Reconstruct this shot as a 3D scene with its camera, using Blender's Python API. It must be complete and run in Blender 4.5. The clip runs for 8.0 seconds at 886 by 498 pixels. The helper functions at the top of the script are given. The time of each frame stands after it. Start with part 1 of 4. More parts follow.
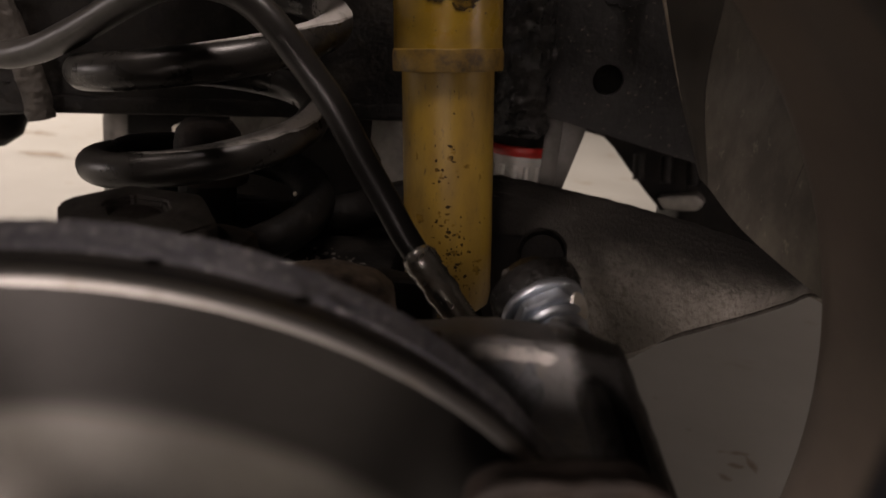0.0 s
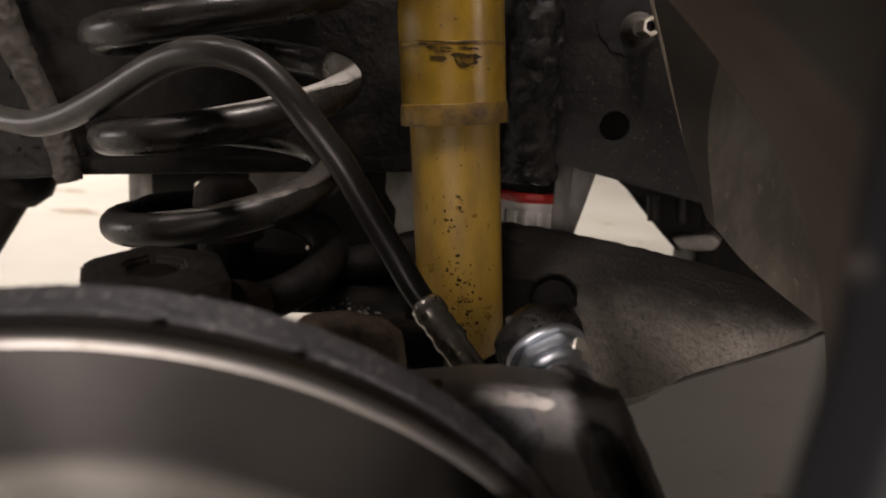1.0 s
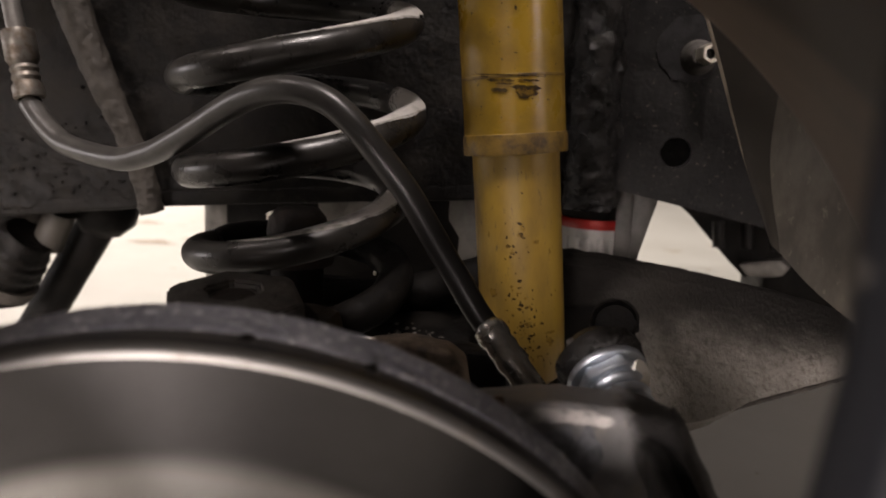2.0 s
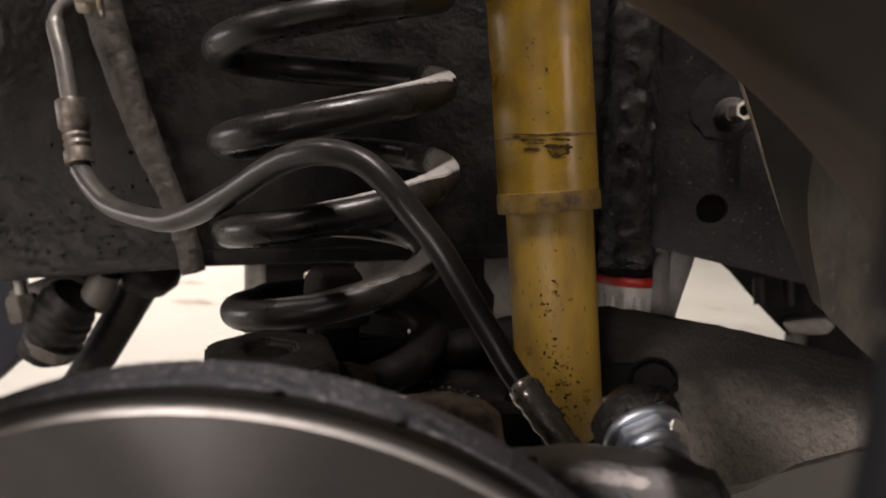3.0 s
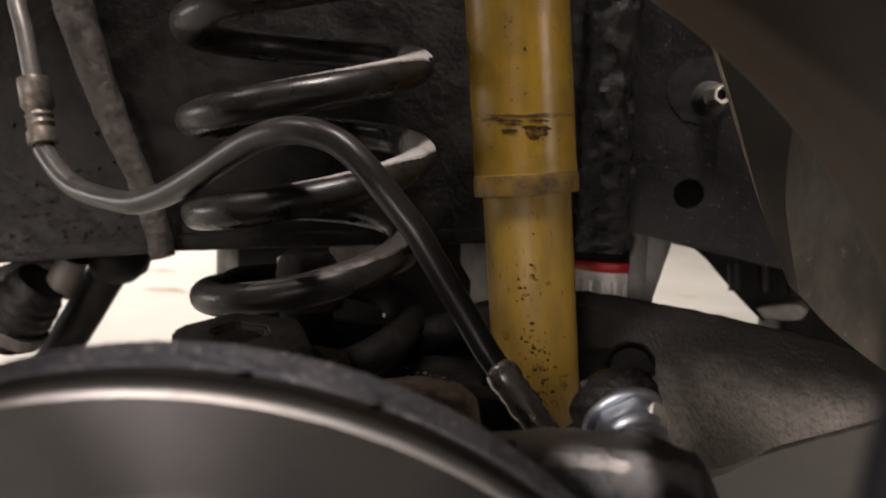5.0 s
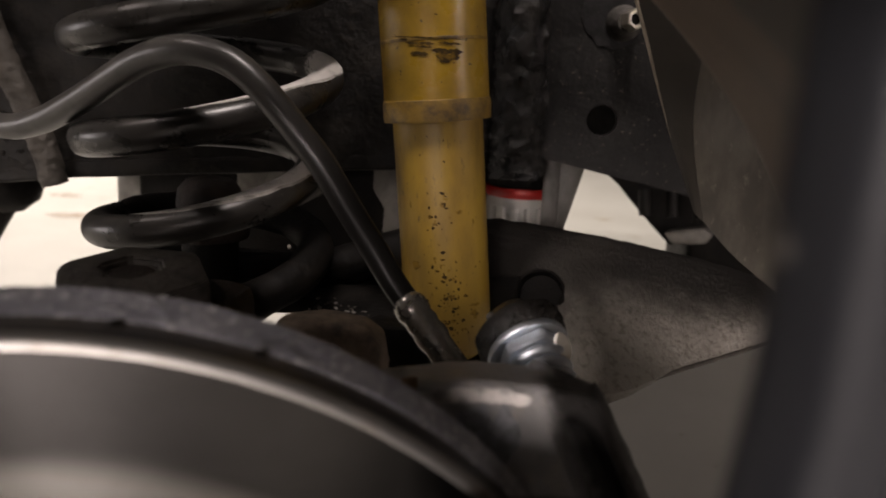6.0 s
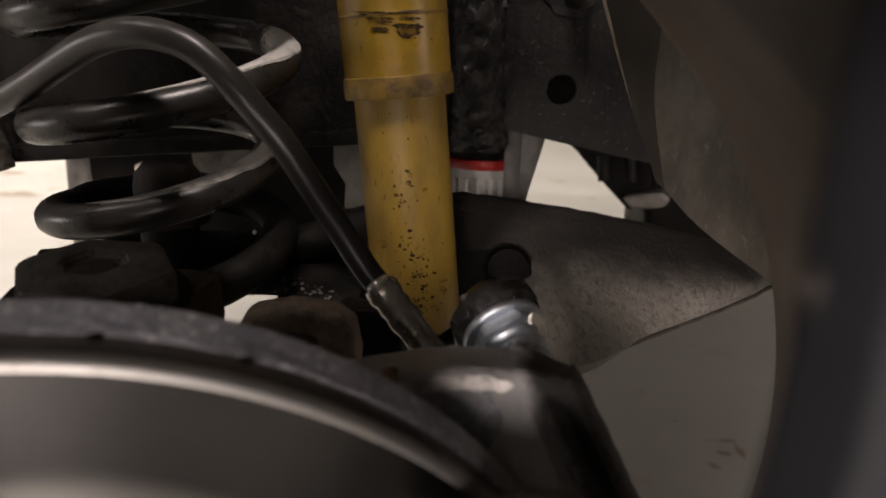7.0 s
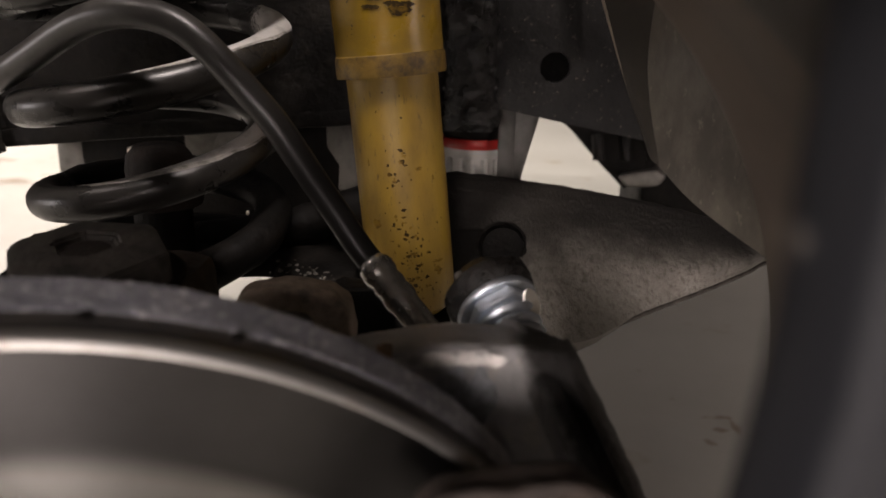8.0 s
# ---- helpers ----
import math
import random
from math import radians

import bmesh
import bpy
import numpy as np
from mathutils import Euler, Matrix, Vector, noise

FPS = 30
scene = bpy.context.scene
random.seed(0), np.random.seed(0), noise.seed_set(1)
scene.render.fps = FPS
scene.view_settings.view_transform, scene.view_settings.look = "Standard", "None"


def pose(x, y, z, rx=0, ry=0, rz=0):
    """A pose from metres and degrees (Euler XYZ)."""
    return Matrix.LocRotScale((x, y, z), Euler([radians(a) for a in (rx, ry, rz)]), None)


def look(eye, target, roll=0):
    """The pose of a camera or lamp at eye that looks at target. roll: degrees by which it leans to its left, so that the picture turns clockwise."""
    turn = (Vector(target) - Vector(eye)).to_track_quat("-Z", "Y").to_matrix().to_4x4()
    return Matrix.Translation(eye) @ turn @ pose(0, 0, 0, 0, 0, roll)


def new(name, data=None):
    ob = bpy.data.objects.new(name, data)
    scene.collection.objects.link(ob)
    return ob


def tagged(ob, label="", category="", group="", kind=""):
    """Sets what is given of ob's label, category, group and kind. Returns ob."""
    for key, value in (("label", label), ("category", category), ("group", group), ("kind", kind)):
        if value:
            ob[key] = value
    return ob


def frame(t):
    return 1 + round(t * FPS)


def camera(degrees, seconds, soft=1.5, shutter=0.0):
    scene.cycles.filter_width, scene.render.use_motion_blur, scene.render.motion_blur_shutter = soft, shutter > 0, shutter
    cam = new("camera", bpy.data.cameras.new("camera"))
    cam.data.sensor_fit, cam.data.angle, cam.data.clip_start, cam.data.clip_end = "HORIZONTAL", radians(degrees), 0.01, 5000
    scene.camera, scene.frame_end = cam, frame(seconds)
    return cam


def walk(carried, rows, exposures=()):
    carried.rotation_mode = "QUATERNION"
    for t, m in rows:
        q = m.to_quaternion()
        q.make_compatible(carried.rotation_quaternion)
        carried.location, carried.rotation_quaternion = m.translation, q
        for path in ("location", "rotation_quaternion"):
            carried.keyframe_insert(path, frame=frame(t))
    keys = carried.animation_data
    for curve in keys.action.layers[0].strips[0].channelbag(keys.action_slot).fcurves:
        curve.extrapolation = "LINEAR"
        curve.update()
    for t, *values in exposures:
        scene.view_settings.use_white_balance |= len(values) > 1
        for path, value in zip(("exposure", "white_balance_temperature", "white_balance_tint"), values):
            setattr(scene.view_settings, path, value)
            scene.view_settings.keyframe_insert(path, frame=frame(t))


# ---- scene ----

# ---------------------------------------------------------------- camera
cam = camera(60.3, 8.0, 1.6, 0.5)
cam.data.dof.use_dof = True
cam.data.dof.focus_distance = 0.38
cam.data.dof.aperture_fstop = 10.5
PATH = [
    (0, (0.079, 0.03, 0.643), (0.009, 1.956, 0.106), 5.8),
    (0.5, (0.083, 0.027, 0.647), (0.002, 1.959, 0.134), 4.8),
    (1, (0.087, 0.022, 0.648), (-0.06, 1.97, 0.218), 3.7),
    (1.5, (0.088, 0.014, 0.649), (-0.15, 1.958, 0.243), 3.0),
    (3, (0.091, 0.008, 0.649), (-0.332, 1.95, 0.433), 1.7),
    (3.5, (0.092, 0.007, 0.649), (-0.361, 1.949, 0.494), 1.4),
    (4, (0.091, 0.008, 0.649), (-0.368, 1.95, 0.512), 1.3),
    (4.2, (0.091, 0.009, 0.648), (-0.364, 1.952, 0.511), 1.3),
    (5.3, (0.089, 0.016, 0.645), (-0.209, 1.97, 0.337), 2.5),
    (5.5, (0.092, 0.016, 0.645), (-0.161, 1.969, 0.296), 2.8),
    (6, (0.094, 0.025, 0.647), (-0.049, 1.972, 0.214), 2.8),
    (6.5, (0.089, 0.028, 0.653), (0.02, 1.967, 0.167), 2.3),
    (7, (0.088, 0.028, 0.653), (0.063, 1.959, 0.134), 1.7),
    (7.5, (0.088, 0.028, 0.652), (0.079, 1.951, 0.102), 1.3),
    (8, (0.089, 0.028, 0.651), (0.075, 1.947, 0.089), 1.1),
]

walk(cam, [(t, look(eye, target, roll)) for t, eye, target, roll in PATH], [(0, -0.60, 7050, 18.5), (0.5, -0.22, 6900, 15.5), (1.0, 0.0, 6850, 14.5), (1.5, 0.12, 6700, 14.5), (3, 0.12, 6650, 14.5), (3.5, 0.06, 6650, 14.5), (4, 0.06, 6650, 14.5), (5.5, 0.20, 6600, 14.5), (6.0, 0.05, 6750, 14.5), (6.5, -0.04, 6800, 14.5), (7.5, 0.12, 6750, 14.5), (8, 0.14, 6700, 14.5)])

# ---------------------------------------------------------------- light
FLOOR = 0.12
world = bpy.data.worlds.new("world")
scene.world = world
world.use_nodes = True
world.node_tree.nodes["Background"].inputs[0].default_value = (0.9, 0.95, 1.0, 1)
world.node_tree.nodes["Background"].inputs[1].default_value = 0.001


def area_light(name, eye, target, sx, sy, watts, colour):
    data = bpy.data.lights.new(name, "AREA")
    data.shape, data.size, data.size_y, data.energy, data.color = "RECTANGLE", sx, sy, watts, colour
    ob = new(name, data)
    ob.matrix_world = look(eye, target)
    return ob


area_light("ceiling_light_far", (-1.6, 3.4, 2.95), (-1.6, 3.4, 0), 2.4, 0.6, 190, (1.0, 0.93, 0.86))
# unseen fill added to brighten the far wall in the rail gap
area_light("fill_light_corner", (-5.6, 7.0, 2.95), (-5.6, 7.0, 0), 1.2, 0.4, 60, (1.0, 0.92, 0.90))
area_light("ceiling_light_near", (-1.0, -2.0, 2.95), (-0.9, -1.6, 0), 0.5, 1.2, 12, (1.0, 0.92, 0.90))
area_light("ceiling_light_key", (0.22, -0.45, 2.95), (0.22, 0.1, 0), 0.20, 0.20, 38, (1.0, 0.915, 0.87))
area_light("ceiling_light_second", (-0.20, -0.42, 2.95), (-0.20, 0.1, 0), 0.12, 0.12, 22, (1.0, 0.915, 0.87))
# unseen fill added to brighten hose and coils from above left
area_light("fill_light_left", (-1.9, -0.4, 2.95), (-1.9, -0.4, 0), 0.5, 1.2, 19, (1.0, 0.90, 0.85))
# broad unseen fill from the front left, added to light the arm
area_light("front_fill_light", (-1.3, -5.3, 1.7), (-0.9, -1.0, 0.9), 3.0, 1.5, 470, (1.0, 0.905, 0.86))
# unseen low fill on the right, added for the arm and floor
area_light("fill_light_side", (6.2, -3.5, 1.6), (0.2, 0.4, 0.5), 2.0, 1.0, 125, (1.0, 0.89, 0.86))
# unseen low source on the left, placed for the hose bend's highlight
area_light("unseen_light_left", (-5.5, 0.20, 0.95), (-0.2, 0.42, 0.62), 1.6, 0.9, 30, (1.0, 0.95, 0.94))


# ---------------------------------------------------------------- materials
def material(name, colour, rough=0.5, metal=0.0, colour2=None, scale=60.0, detail=6.0, lo=0.4, hi=0.65,
             bump=0.0, bump_scale=200.0, rough2=None, fine=None, fine_scale=400.0, fine_lo=0.6, fine_hi=0.7, gloss=0.5, stretch=None):
    """Two colours mixed by a coarse noise, a third in fine specks, and a bump."""
    m = bpy.data.materials.new(name)
    m.use_nodes = True
    nt = m.node_tree
    b = nt.nodes["Principled BSDF"]
    b.inputs["Roughness"].default_value = rough
    b.inputs["Metallic"].default_value = metal
    b.inputs["Specular IOR Level"].default_value = gloss
    tc = nt.nodes.new("ShaderNodeTexCoord")
    place = tc.outputs["Object"]
    if stretch:
        run = nt.nodes.new("ShaderNodeMapping")
        run.inputs["Scale"].default_value = stretch
        nt.links.new(place, run.inputs["Vector"])
        place = run.outputs["Vector"]

    def noise_ramp(sc, a, z, dt=6.0):
        n = nt.nodes.new("ShaderNodeTexNoise")
        n.inputs["Scale"].default_value = sc
        n.inputs["Detail"].default_value = dt
        n.inputs["Roughness"].default_value = 0.62
        nt.links.new(place, n.inputs["Vector"])
        r = nt.nodes.new("ShaderNodeMapRange")
        r.inputs["From Min"].default_value, r.inputs["From Max"].default_value = a, z
        nt.links.new(n.outputs["Fac"], r.inputs["Value"])
        return n, r

    def mix(fac, c1, c2):
        x = nt.nodes.new("ShaderNodeMix")
        x.data_type = "RGBA"
        nt.links.new(fac, x.inputs["Factor"])
        for sock, c in ((x.inputs["A"], c1), (x.inputs["B"], c2)):
            if isinstance(c, tuple):
                sock.default_value = (*c, 1)
            else:
                nt.links.new(c, sock)
        return x.outputs["Result"]

    out = None
    if colour2:
        _, r = noise_ramp(scale, lo, hi, detail)
        out = mix(r.outputs["Result"], colour, colour2)
        if rough2 is not None:
            rr = nt.nodes.new("ShaderNodeMapRange")
            rr.inputs["To Min"].default_value, rr.inputs["To Max"].default_value = rough, rough2
            nt.links.new(r.outputs["Result"], rr.inputs["Value"])
            nt.links.new(rr.outputs["Result"], b.inputs["Roughness"])
    if fine:
        _, r = noise_ramp(fine_scale, fine_lo, fine_hi, 3.0)
        out = mix(r.outputs["Result"], out if out is not None else colour, fine)
    if out is not None:
        nt.links.new(out, b.inputs["Base Color"])
    else:
        b.inputs["Base Color"].default_value = (*colour, 1)
    if bump:
        n, _ = noise_ramp(bump_scale, 0, 1, 8.0)
        bp = nt.nodes.new("ShaderNodeBump")
        bp.inputs["Strength"].default_value = bump
        bp.inputs["Distance"].default_value = 0.002
        nt.links.new(n.outputs["Fac"], bp.inputs["Height"])
        nt.links.new(bp.outputs["Normal"], b.inputs["Normal"])
    return m


def darkened_along(mat, colour, across, start, end, ragged, dull=None):
    """Blends a darker colour into a material, for painted shade as well as oil: full beyond `end` along the direction
    `across`, none before `start`, with a ragged border.
    """
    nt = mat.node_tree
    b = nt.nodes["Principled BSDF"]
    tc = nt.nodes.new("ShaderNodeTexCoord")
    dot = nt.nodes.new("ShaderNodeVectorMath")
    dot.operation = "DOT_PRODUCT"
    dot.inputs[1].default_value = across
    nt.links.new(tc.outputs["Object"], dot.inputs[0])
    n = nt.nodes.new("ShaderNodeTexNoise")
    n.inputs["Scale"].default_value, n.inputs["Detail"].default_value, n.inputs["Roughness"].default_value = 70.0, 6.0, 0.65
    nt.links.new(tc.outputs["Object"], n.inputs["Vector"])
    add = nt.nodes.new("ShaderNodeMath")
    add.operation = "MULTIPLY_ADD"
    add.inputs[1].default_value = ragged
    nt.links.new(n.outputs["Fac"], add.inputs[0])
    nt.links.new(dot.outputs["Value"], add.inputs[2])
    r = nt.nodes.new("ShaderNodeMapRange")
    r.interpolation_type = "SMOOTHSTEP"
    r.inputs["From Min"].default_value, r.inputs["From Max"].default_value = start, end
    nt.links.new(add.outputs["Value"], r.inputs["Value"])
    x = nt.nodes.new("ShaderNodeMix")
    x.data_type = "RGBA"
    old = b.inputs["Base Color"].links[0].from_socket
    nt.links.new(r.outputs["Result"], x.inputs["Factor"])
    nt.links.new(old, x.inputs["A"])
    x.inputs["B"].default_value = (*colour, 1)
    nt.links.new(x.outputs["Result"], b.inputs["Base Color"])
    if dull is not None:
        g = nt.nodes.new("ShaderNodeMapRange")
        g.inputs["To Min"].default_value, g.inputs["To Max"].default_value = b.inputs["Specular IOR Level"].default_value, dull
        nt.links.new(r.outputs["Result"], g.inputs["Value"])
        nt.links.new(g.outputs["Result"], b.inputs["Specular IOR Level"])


YELLOW = material("yellow_paint", (0.375, 0.232, 0.024), 0.27, 0, (0.20, 0.118, 0.020), 38, lo=0.44, hi=0.74, rough2=0.5,
                  fine=(0.05, 0.032, 0.012), fine_scale=260, fine_lo=0.66, fine_hi=0.70, bump=0.08, bump_scale=300)
# dust film on the lower tube, with its shade mixed into the darker yellow
YELLOW_DUSTY_SHADED = material("dusty_shaded_yellow_paint", (0.315, 0.196, 0.026), 0.36, 0, (0.175, 0.106, 0.022), 46, lo=0.42, hi=0.72, rough2=0.6,
                        fine=(0.12, 0.075, 0.022), fine_scale=420, fine_lo=0.62, fine_hi=0.74, bump=0.08, bump_scale=350, stretch=(1.0, 1.0, 0.35))
YELLOW_GRIME = material("grimy_yellow_paint", (0.22, 0.132, 0.021), 0.5, 0, (0.070, 0.043, 0.016), 110, lo=0.42, hi=0.64, bump=0.2, bump_scale=400)
SCUFF = material("black_scuff", (0.040, 0.026, 0.011), 0.75, 0, (0.17, 0.10, 0.018), 300, lo=0.48, hi=0.64, gloss=0.08)
SMEAR = material("brown_dirt", (0.22, 0.132, 0.019), 0.6, 0, (0.11, 0.066, 0.014), 330, lo=0.42, hi=0.62, gloss=0.2)
SPRING = material("black_spring_paint", (0.017, 0.0158, 0.0142), 0.27, 0, (0.029, 0.0265, 0.0235), 55, lo=0.42, hi=0.70, rough2=0.40, gloss=0.4,
                  fine=(0.10, 0.094, 0.085), fine_scale=420, fine_lo=0.66, fine_hi=0.76, bump=0.05, bump_scale=350)
DUST = material("pale_lit_dust", (0.50, 0.48, 0.455), 0.9, 0, (0.30, 0.285, 0.265), 120, lo=0.50, hi=0.74, gloss=0.1, bump=0.5, bump_scale=500)
DUST_DARK = material("grey_flaky_dust", (0.32, 0.305, 0.282), 0.9, 0, (0.18, 0.17, 0.156), 260, lo=0.44, hi=0.62, gloss=0.1, bump=0.3, bump_scale=500)
RUBBER = material("hose_rubber", (0.034, 0.032, 0.0292), 0.32, 0, (0.085, 0.080, 0.072), 40, lo=0.46, hi=0.76, bump=0.03, bump_scale=500, rough2=0.42)
# tyre shade on the middle and lower hose, put into colour and gloss
darkened_along(RUBBER, (0.033, 0.031, 0.0285), (0.5, 0.0, -1.0), -0.665, -0.610, 0.02, 0.2)
darkened_along(RUBBER, (0.008, 0.0075, 0.007), (0.5, 0.0, -1.0), -0.615, -0.560, 0.02, 0.08)
FRAME = material("grimy_black_steel", (0.004, 0.0036, 0.0032), 0.42, 0.0, (0.0145, 0.0125, 0.010), 28, lo=0.45, hi=0.72, rough2=0.6,
                 fine=(0.012, 0.010, 0.008), fine_scale=150, fine_lo=0.55, fine_hi=0.66, bump=0.8, bump_scale=150, gloss=0.16)
PLATE = material("dark_painted_steel", (0.0065, 0.0062, 0.0062), 0.42, 0.0, (0.017, 0.016, 0.015), 22, lo=0.4, hi=0.75, rough2=0.65,
                 fine=(0.10, 0.088, 0.070), fine_scale=300, fine_lo=0.64, fine_hi=0.76, bump=0.5, bump_scale=160, gloss=0.2)
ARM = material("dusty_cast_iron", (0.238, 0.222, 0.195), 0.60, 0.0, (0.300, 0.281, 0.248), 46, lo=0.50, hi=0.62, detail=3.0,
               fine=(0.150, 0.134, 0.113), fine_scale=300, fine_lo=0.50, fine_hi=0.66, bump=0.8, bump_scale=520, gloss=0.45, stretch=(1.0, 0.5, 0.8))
# oily shoulder; the shade of its turned-away upper side is in this colour too
darkened_along(ARM, (0.018, 0.0162, 0.014), (0.15, 0.0, 1.0), 0.553, 0.577, 0.018, 0.12)
# darker again towards the left end by the hole
darkened_along(ARM, (0.034, 0.0305, 0.026), (-1.0, 0.0, 1.2), 0.492, 0.535, 0.034)
darkened_along(ARM, (0.008, 0.007, 0.006), (-1.0, 0.0, 1.2), 0.522, 0.556, 0.022, 0.08)
SCRAPE = material("scraped_dark_paint", (0.0175, 0.0170, 0.0176), 0.45, 0.0, (0.0085, 0.0082, 0.0082), 95, lo=0.44, hi=0.62, fine=(0.045, 0.044, 0.043), fine_scale=380, fine_lo=0.62, fine_hi=0.72, bump=0.3, bump_scale=260, gloss=0.25)
ARM_OILY = material("oily_cast_iron", (0.075, 0.065, 0.053), 0.6, 0.0, (0.028, 0.024, 0.020), 70, lo=0.40, hi=0.60, bump=0.8, bump_scale=240)
BLACKIRON = material("oily_black_iron", (0.005, 0.0046, 0.0042), 0.5, 0.0, (0.015, 0.013, 0.011), 40, lo=0.45, hi=0.75, rough2=0.7, bump=0.5, bump_scale=180, gloss=0.10)
CAST = material("rough_dark_casting", (0.20, 0.204, 0.232), 0.34, 0.30, (0.32, 0.32, 0.345), 90, lo=0.4, hi=0.65, fine=(0.80, 0.79, 0.80), fine_scale=520, fine_lo=0.585, fine_hi=0.65, bump=1.0, bump_scale=260)
BAND = material("dark_machined_band", (0.050, 0.048, 0.048), 0.42, 0.5, (0.075, 0.066, 0.056), 40, lo=0.4, hi=0.7, bump=0.15, bump_scale=300)
KNUCKLE = material("oily_shaded_knuckle_iron", (0.27, 0.266, 0.265), 0.46, 0.25, (0.36, 0.32, 0.27), 120, lo=0.52, hi=0.76, bump=1.0, bump_scale=420, rough2=0.45, gloss=0.5)
# shade in the right pocket and flank is put into the colour
darkened_along(KNUCKLE, (0.009, 0.008, 0.007), (1.0, 0.0, 0.5), 0.393, 0.401, 0.012)
FACET_BLUE = material("bluish_worn_iron", (0.27, 0.28, 0.30), 0.36, 0.4, (0.13, 0.132, 0.138), 150, lo=0.40, hi=0.62, bump=0.3, bump_scale=380)
FACET = material("worn_grey_iron", (0.50, 0.48, 0.455), 0.40, 0.4, (0.21, 0.205, 0.20), 170, lo=0.42, hi=0.64, bump=0.5, bump_scale=380)
RUST_LIGHT = material("orange_rust", (0.20, 0.115, 0.05), 0.75, 0, (0.085, 0.055, 0.032), 260, lo=0.4, hi=0.62, bump=0.8, bump_scale=420)
DUSTY = material("dusty_brown_rubber", (0.36, 0.285, 0.22), 0.7, 0, (0.16, 0.132, 0.11), 90, lo=0.42, hi=0.64, bump=0.5, bump_scale=300)
RUST = material("rusty_iron", (0.034, 0.0225, 0.0165), 0.7, 0.1, (0.013, 0.010, 0.008), 60, lo=0.35, hi=0.65, bump=0.6, bump_scale=240)
DISC_FACE = material("machined_disc_steel", (0.090, 0.088, 0.087), 0.40, 1.0, (0.063, 0.061, 0.059), 14, lo=0.35, hi=0.7, rough2=0.44, bump=0.04, bump_scale=900)
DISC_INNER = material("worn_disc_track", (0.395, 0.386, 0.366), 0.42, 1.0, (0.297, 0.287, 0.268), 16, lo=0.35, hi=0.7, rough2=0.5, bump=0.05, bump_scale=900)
DISC_RIM = material("bright_disc_edge", (0.365, 0.357, 0.340), 0.48, 1.0, (0.24, 0.20, 0.16), 70, lo=0.50, hi=0.75, rough2=0.65)
ZINC = material("zinc_plated_steel", (0.56, 0.61, 0.67), 0.42, 1.0, (0.42, 0.44, 0.46), 110, lo=0.45, hi=0.7, rough2=0.45, bump=0.1, bump_scale=500)
GREASE = material("wet_black_grease", (0.004, 0.0036, 0.0032), 0.26, 0.0, (0.012, 0.010, 0.008), 60, lo=0.45, hi=0.72, rough2=0.5, bump=0.9, bump_scale=240, gloss=0.32)
CRIMP = material("dull_crimped_steel", (0.44, 0.425, 0.39), 0.20, 0.9, (0.20, 0.185, 0.16), 120, lo=0.46, hi=0.65, rough2=0.3, bump=0.12, bump_scale=400)
BRASS = material("stained_crimp_steel", (0.19, 0.176, 0.155), 0.38, 0.7, (0.10, 0.076, 0.055), 160, lo=0.4, hi=0.62, rough2=0.6)
LINER = material("scratched_grey_plastic", (0.070, 0.063, 0.053), 0.42, 0.0, (0.150, 0.134, 0.108), 42, lo=0.44, hi=0.70, rough2=0.6,
                 fine=(0.20, 0.178, 0.142), fine_scale=260, fine_lo=0.62, fine_hi=0.76, bump=0.25, bump_scale=140, stretch=(1.0, 1.0, 0.32))
LINER_DARK = material("dark_grey_plastic", (0.046, 0.041, 0.034), 0.55, 0.0, (0.075, 0.066, 0.053), 25, lo=0.45, hi=0.75, bump=0.15, bump_scale=120)
WORN = material("worn_pale_plastic", (0.36, 0.335, 0.285), 0.6, 0.0, (0.15, 0.135, 0.11), 60, lo=0.4, hi=0.7)
CHIP = material("scraped_bare_plastic", (0.42, 0.37, 0.29), 0.6, 0.0, (0.26, 0.225, 0.175), 90, lo=0.4, hi=0.7)
# shaded barrel and lit lip of one rim, the difference put into the colours
BARREL = material("dirty_shaded_rim_barrel", (0.034, 0.027, 0.022), 0.5, 0.1, (0.022, 0.018, 0.0155), 12, lo=0.35, hi=0.7)
LIP = material("dusty_lit_rim_lip", (0.122, 0.096, 0.075), 0.55, 0.0, (0.080, 0.062, 0.050), 14, lo=0.35, hi=0.7)
SPOKE = material("gunmetal_wheel_paint", (0.013, 0.0142, 0.0188), 0.45, 0.3, (0.018, 0.0193, 0.0235), 20, lo=0.4, hi=0.7)
MACHINED = material("machined_alloy", (0.34, 0.34, 0.35), 0.38, 1.0, (0.26, 0.26, 0.27), 120, lo=0.4, hi=0.65)
TYRE = material("tyre_rubber", (0.022, 0.022, 0.022), 0.75, 0, (0.04, 0.038, 0.035), 30, lo=0.4, hi=0.7, bump=0.3, bump_scale=200)
RED = material("red_gasket", (0.42, 0.022, 0.018), 0.4, 0, (0.28, 0.02, 0.015), 60, lo=0.4, hi=0.7)
RIB = material("dusty_weld_steel", (0.068, 0.060, 0.051), 0.55, 0.0, (0.026, 0.0228, 0.0188), 60, lo=0.42, hi=0.70, bump=0.9, bump_scale=220, gloss=0.3)
FILTER = material("dirty_white_can", (0.50, 0.49, 0.46), 0.4, 0.0, (0.18, 0.17, 0.16), 50, lo=0.5, hi=0.75)
GREYMETAL = material("grey_cast_alloy", (0.22, 0.21, 0.19), 0.5, 0.4, (0.09, 0.085, 0.075), 35, lo=0.4, hi=0.7, bump=0.3, bump_scale=160)
BRACKET = material("dull_pressed_steel", (0.092, 0.086, 0.078), 0.45, 0.3, (0.040, 0.037, 0.032), 45, lo=0.4, hi=0.68, bump=0.3, bump_scale=200)
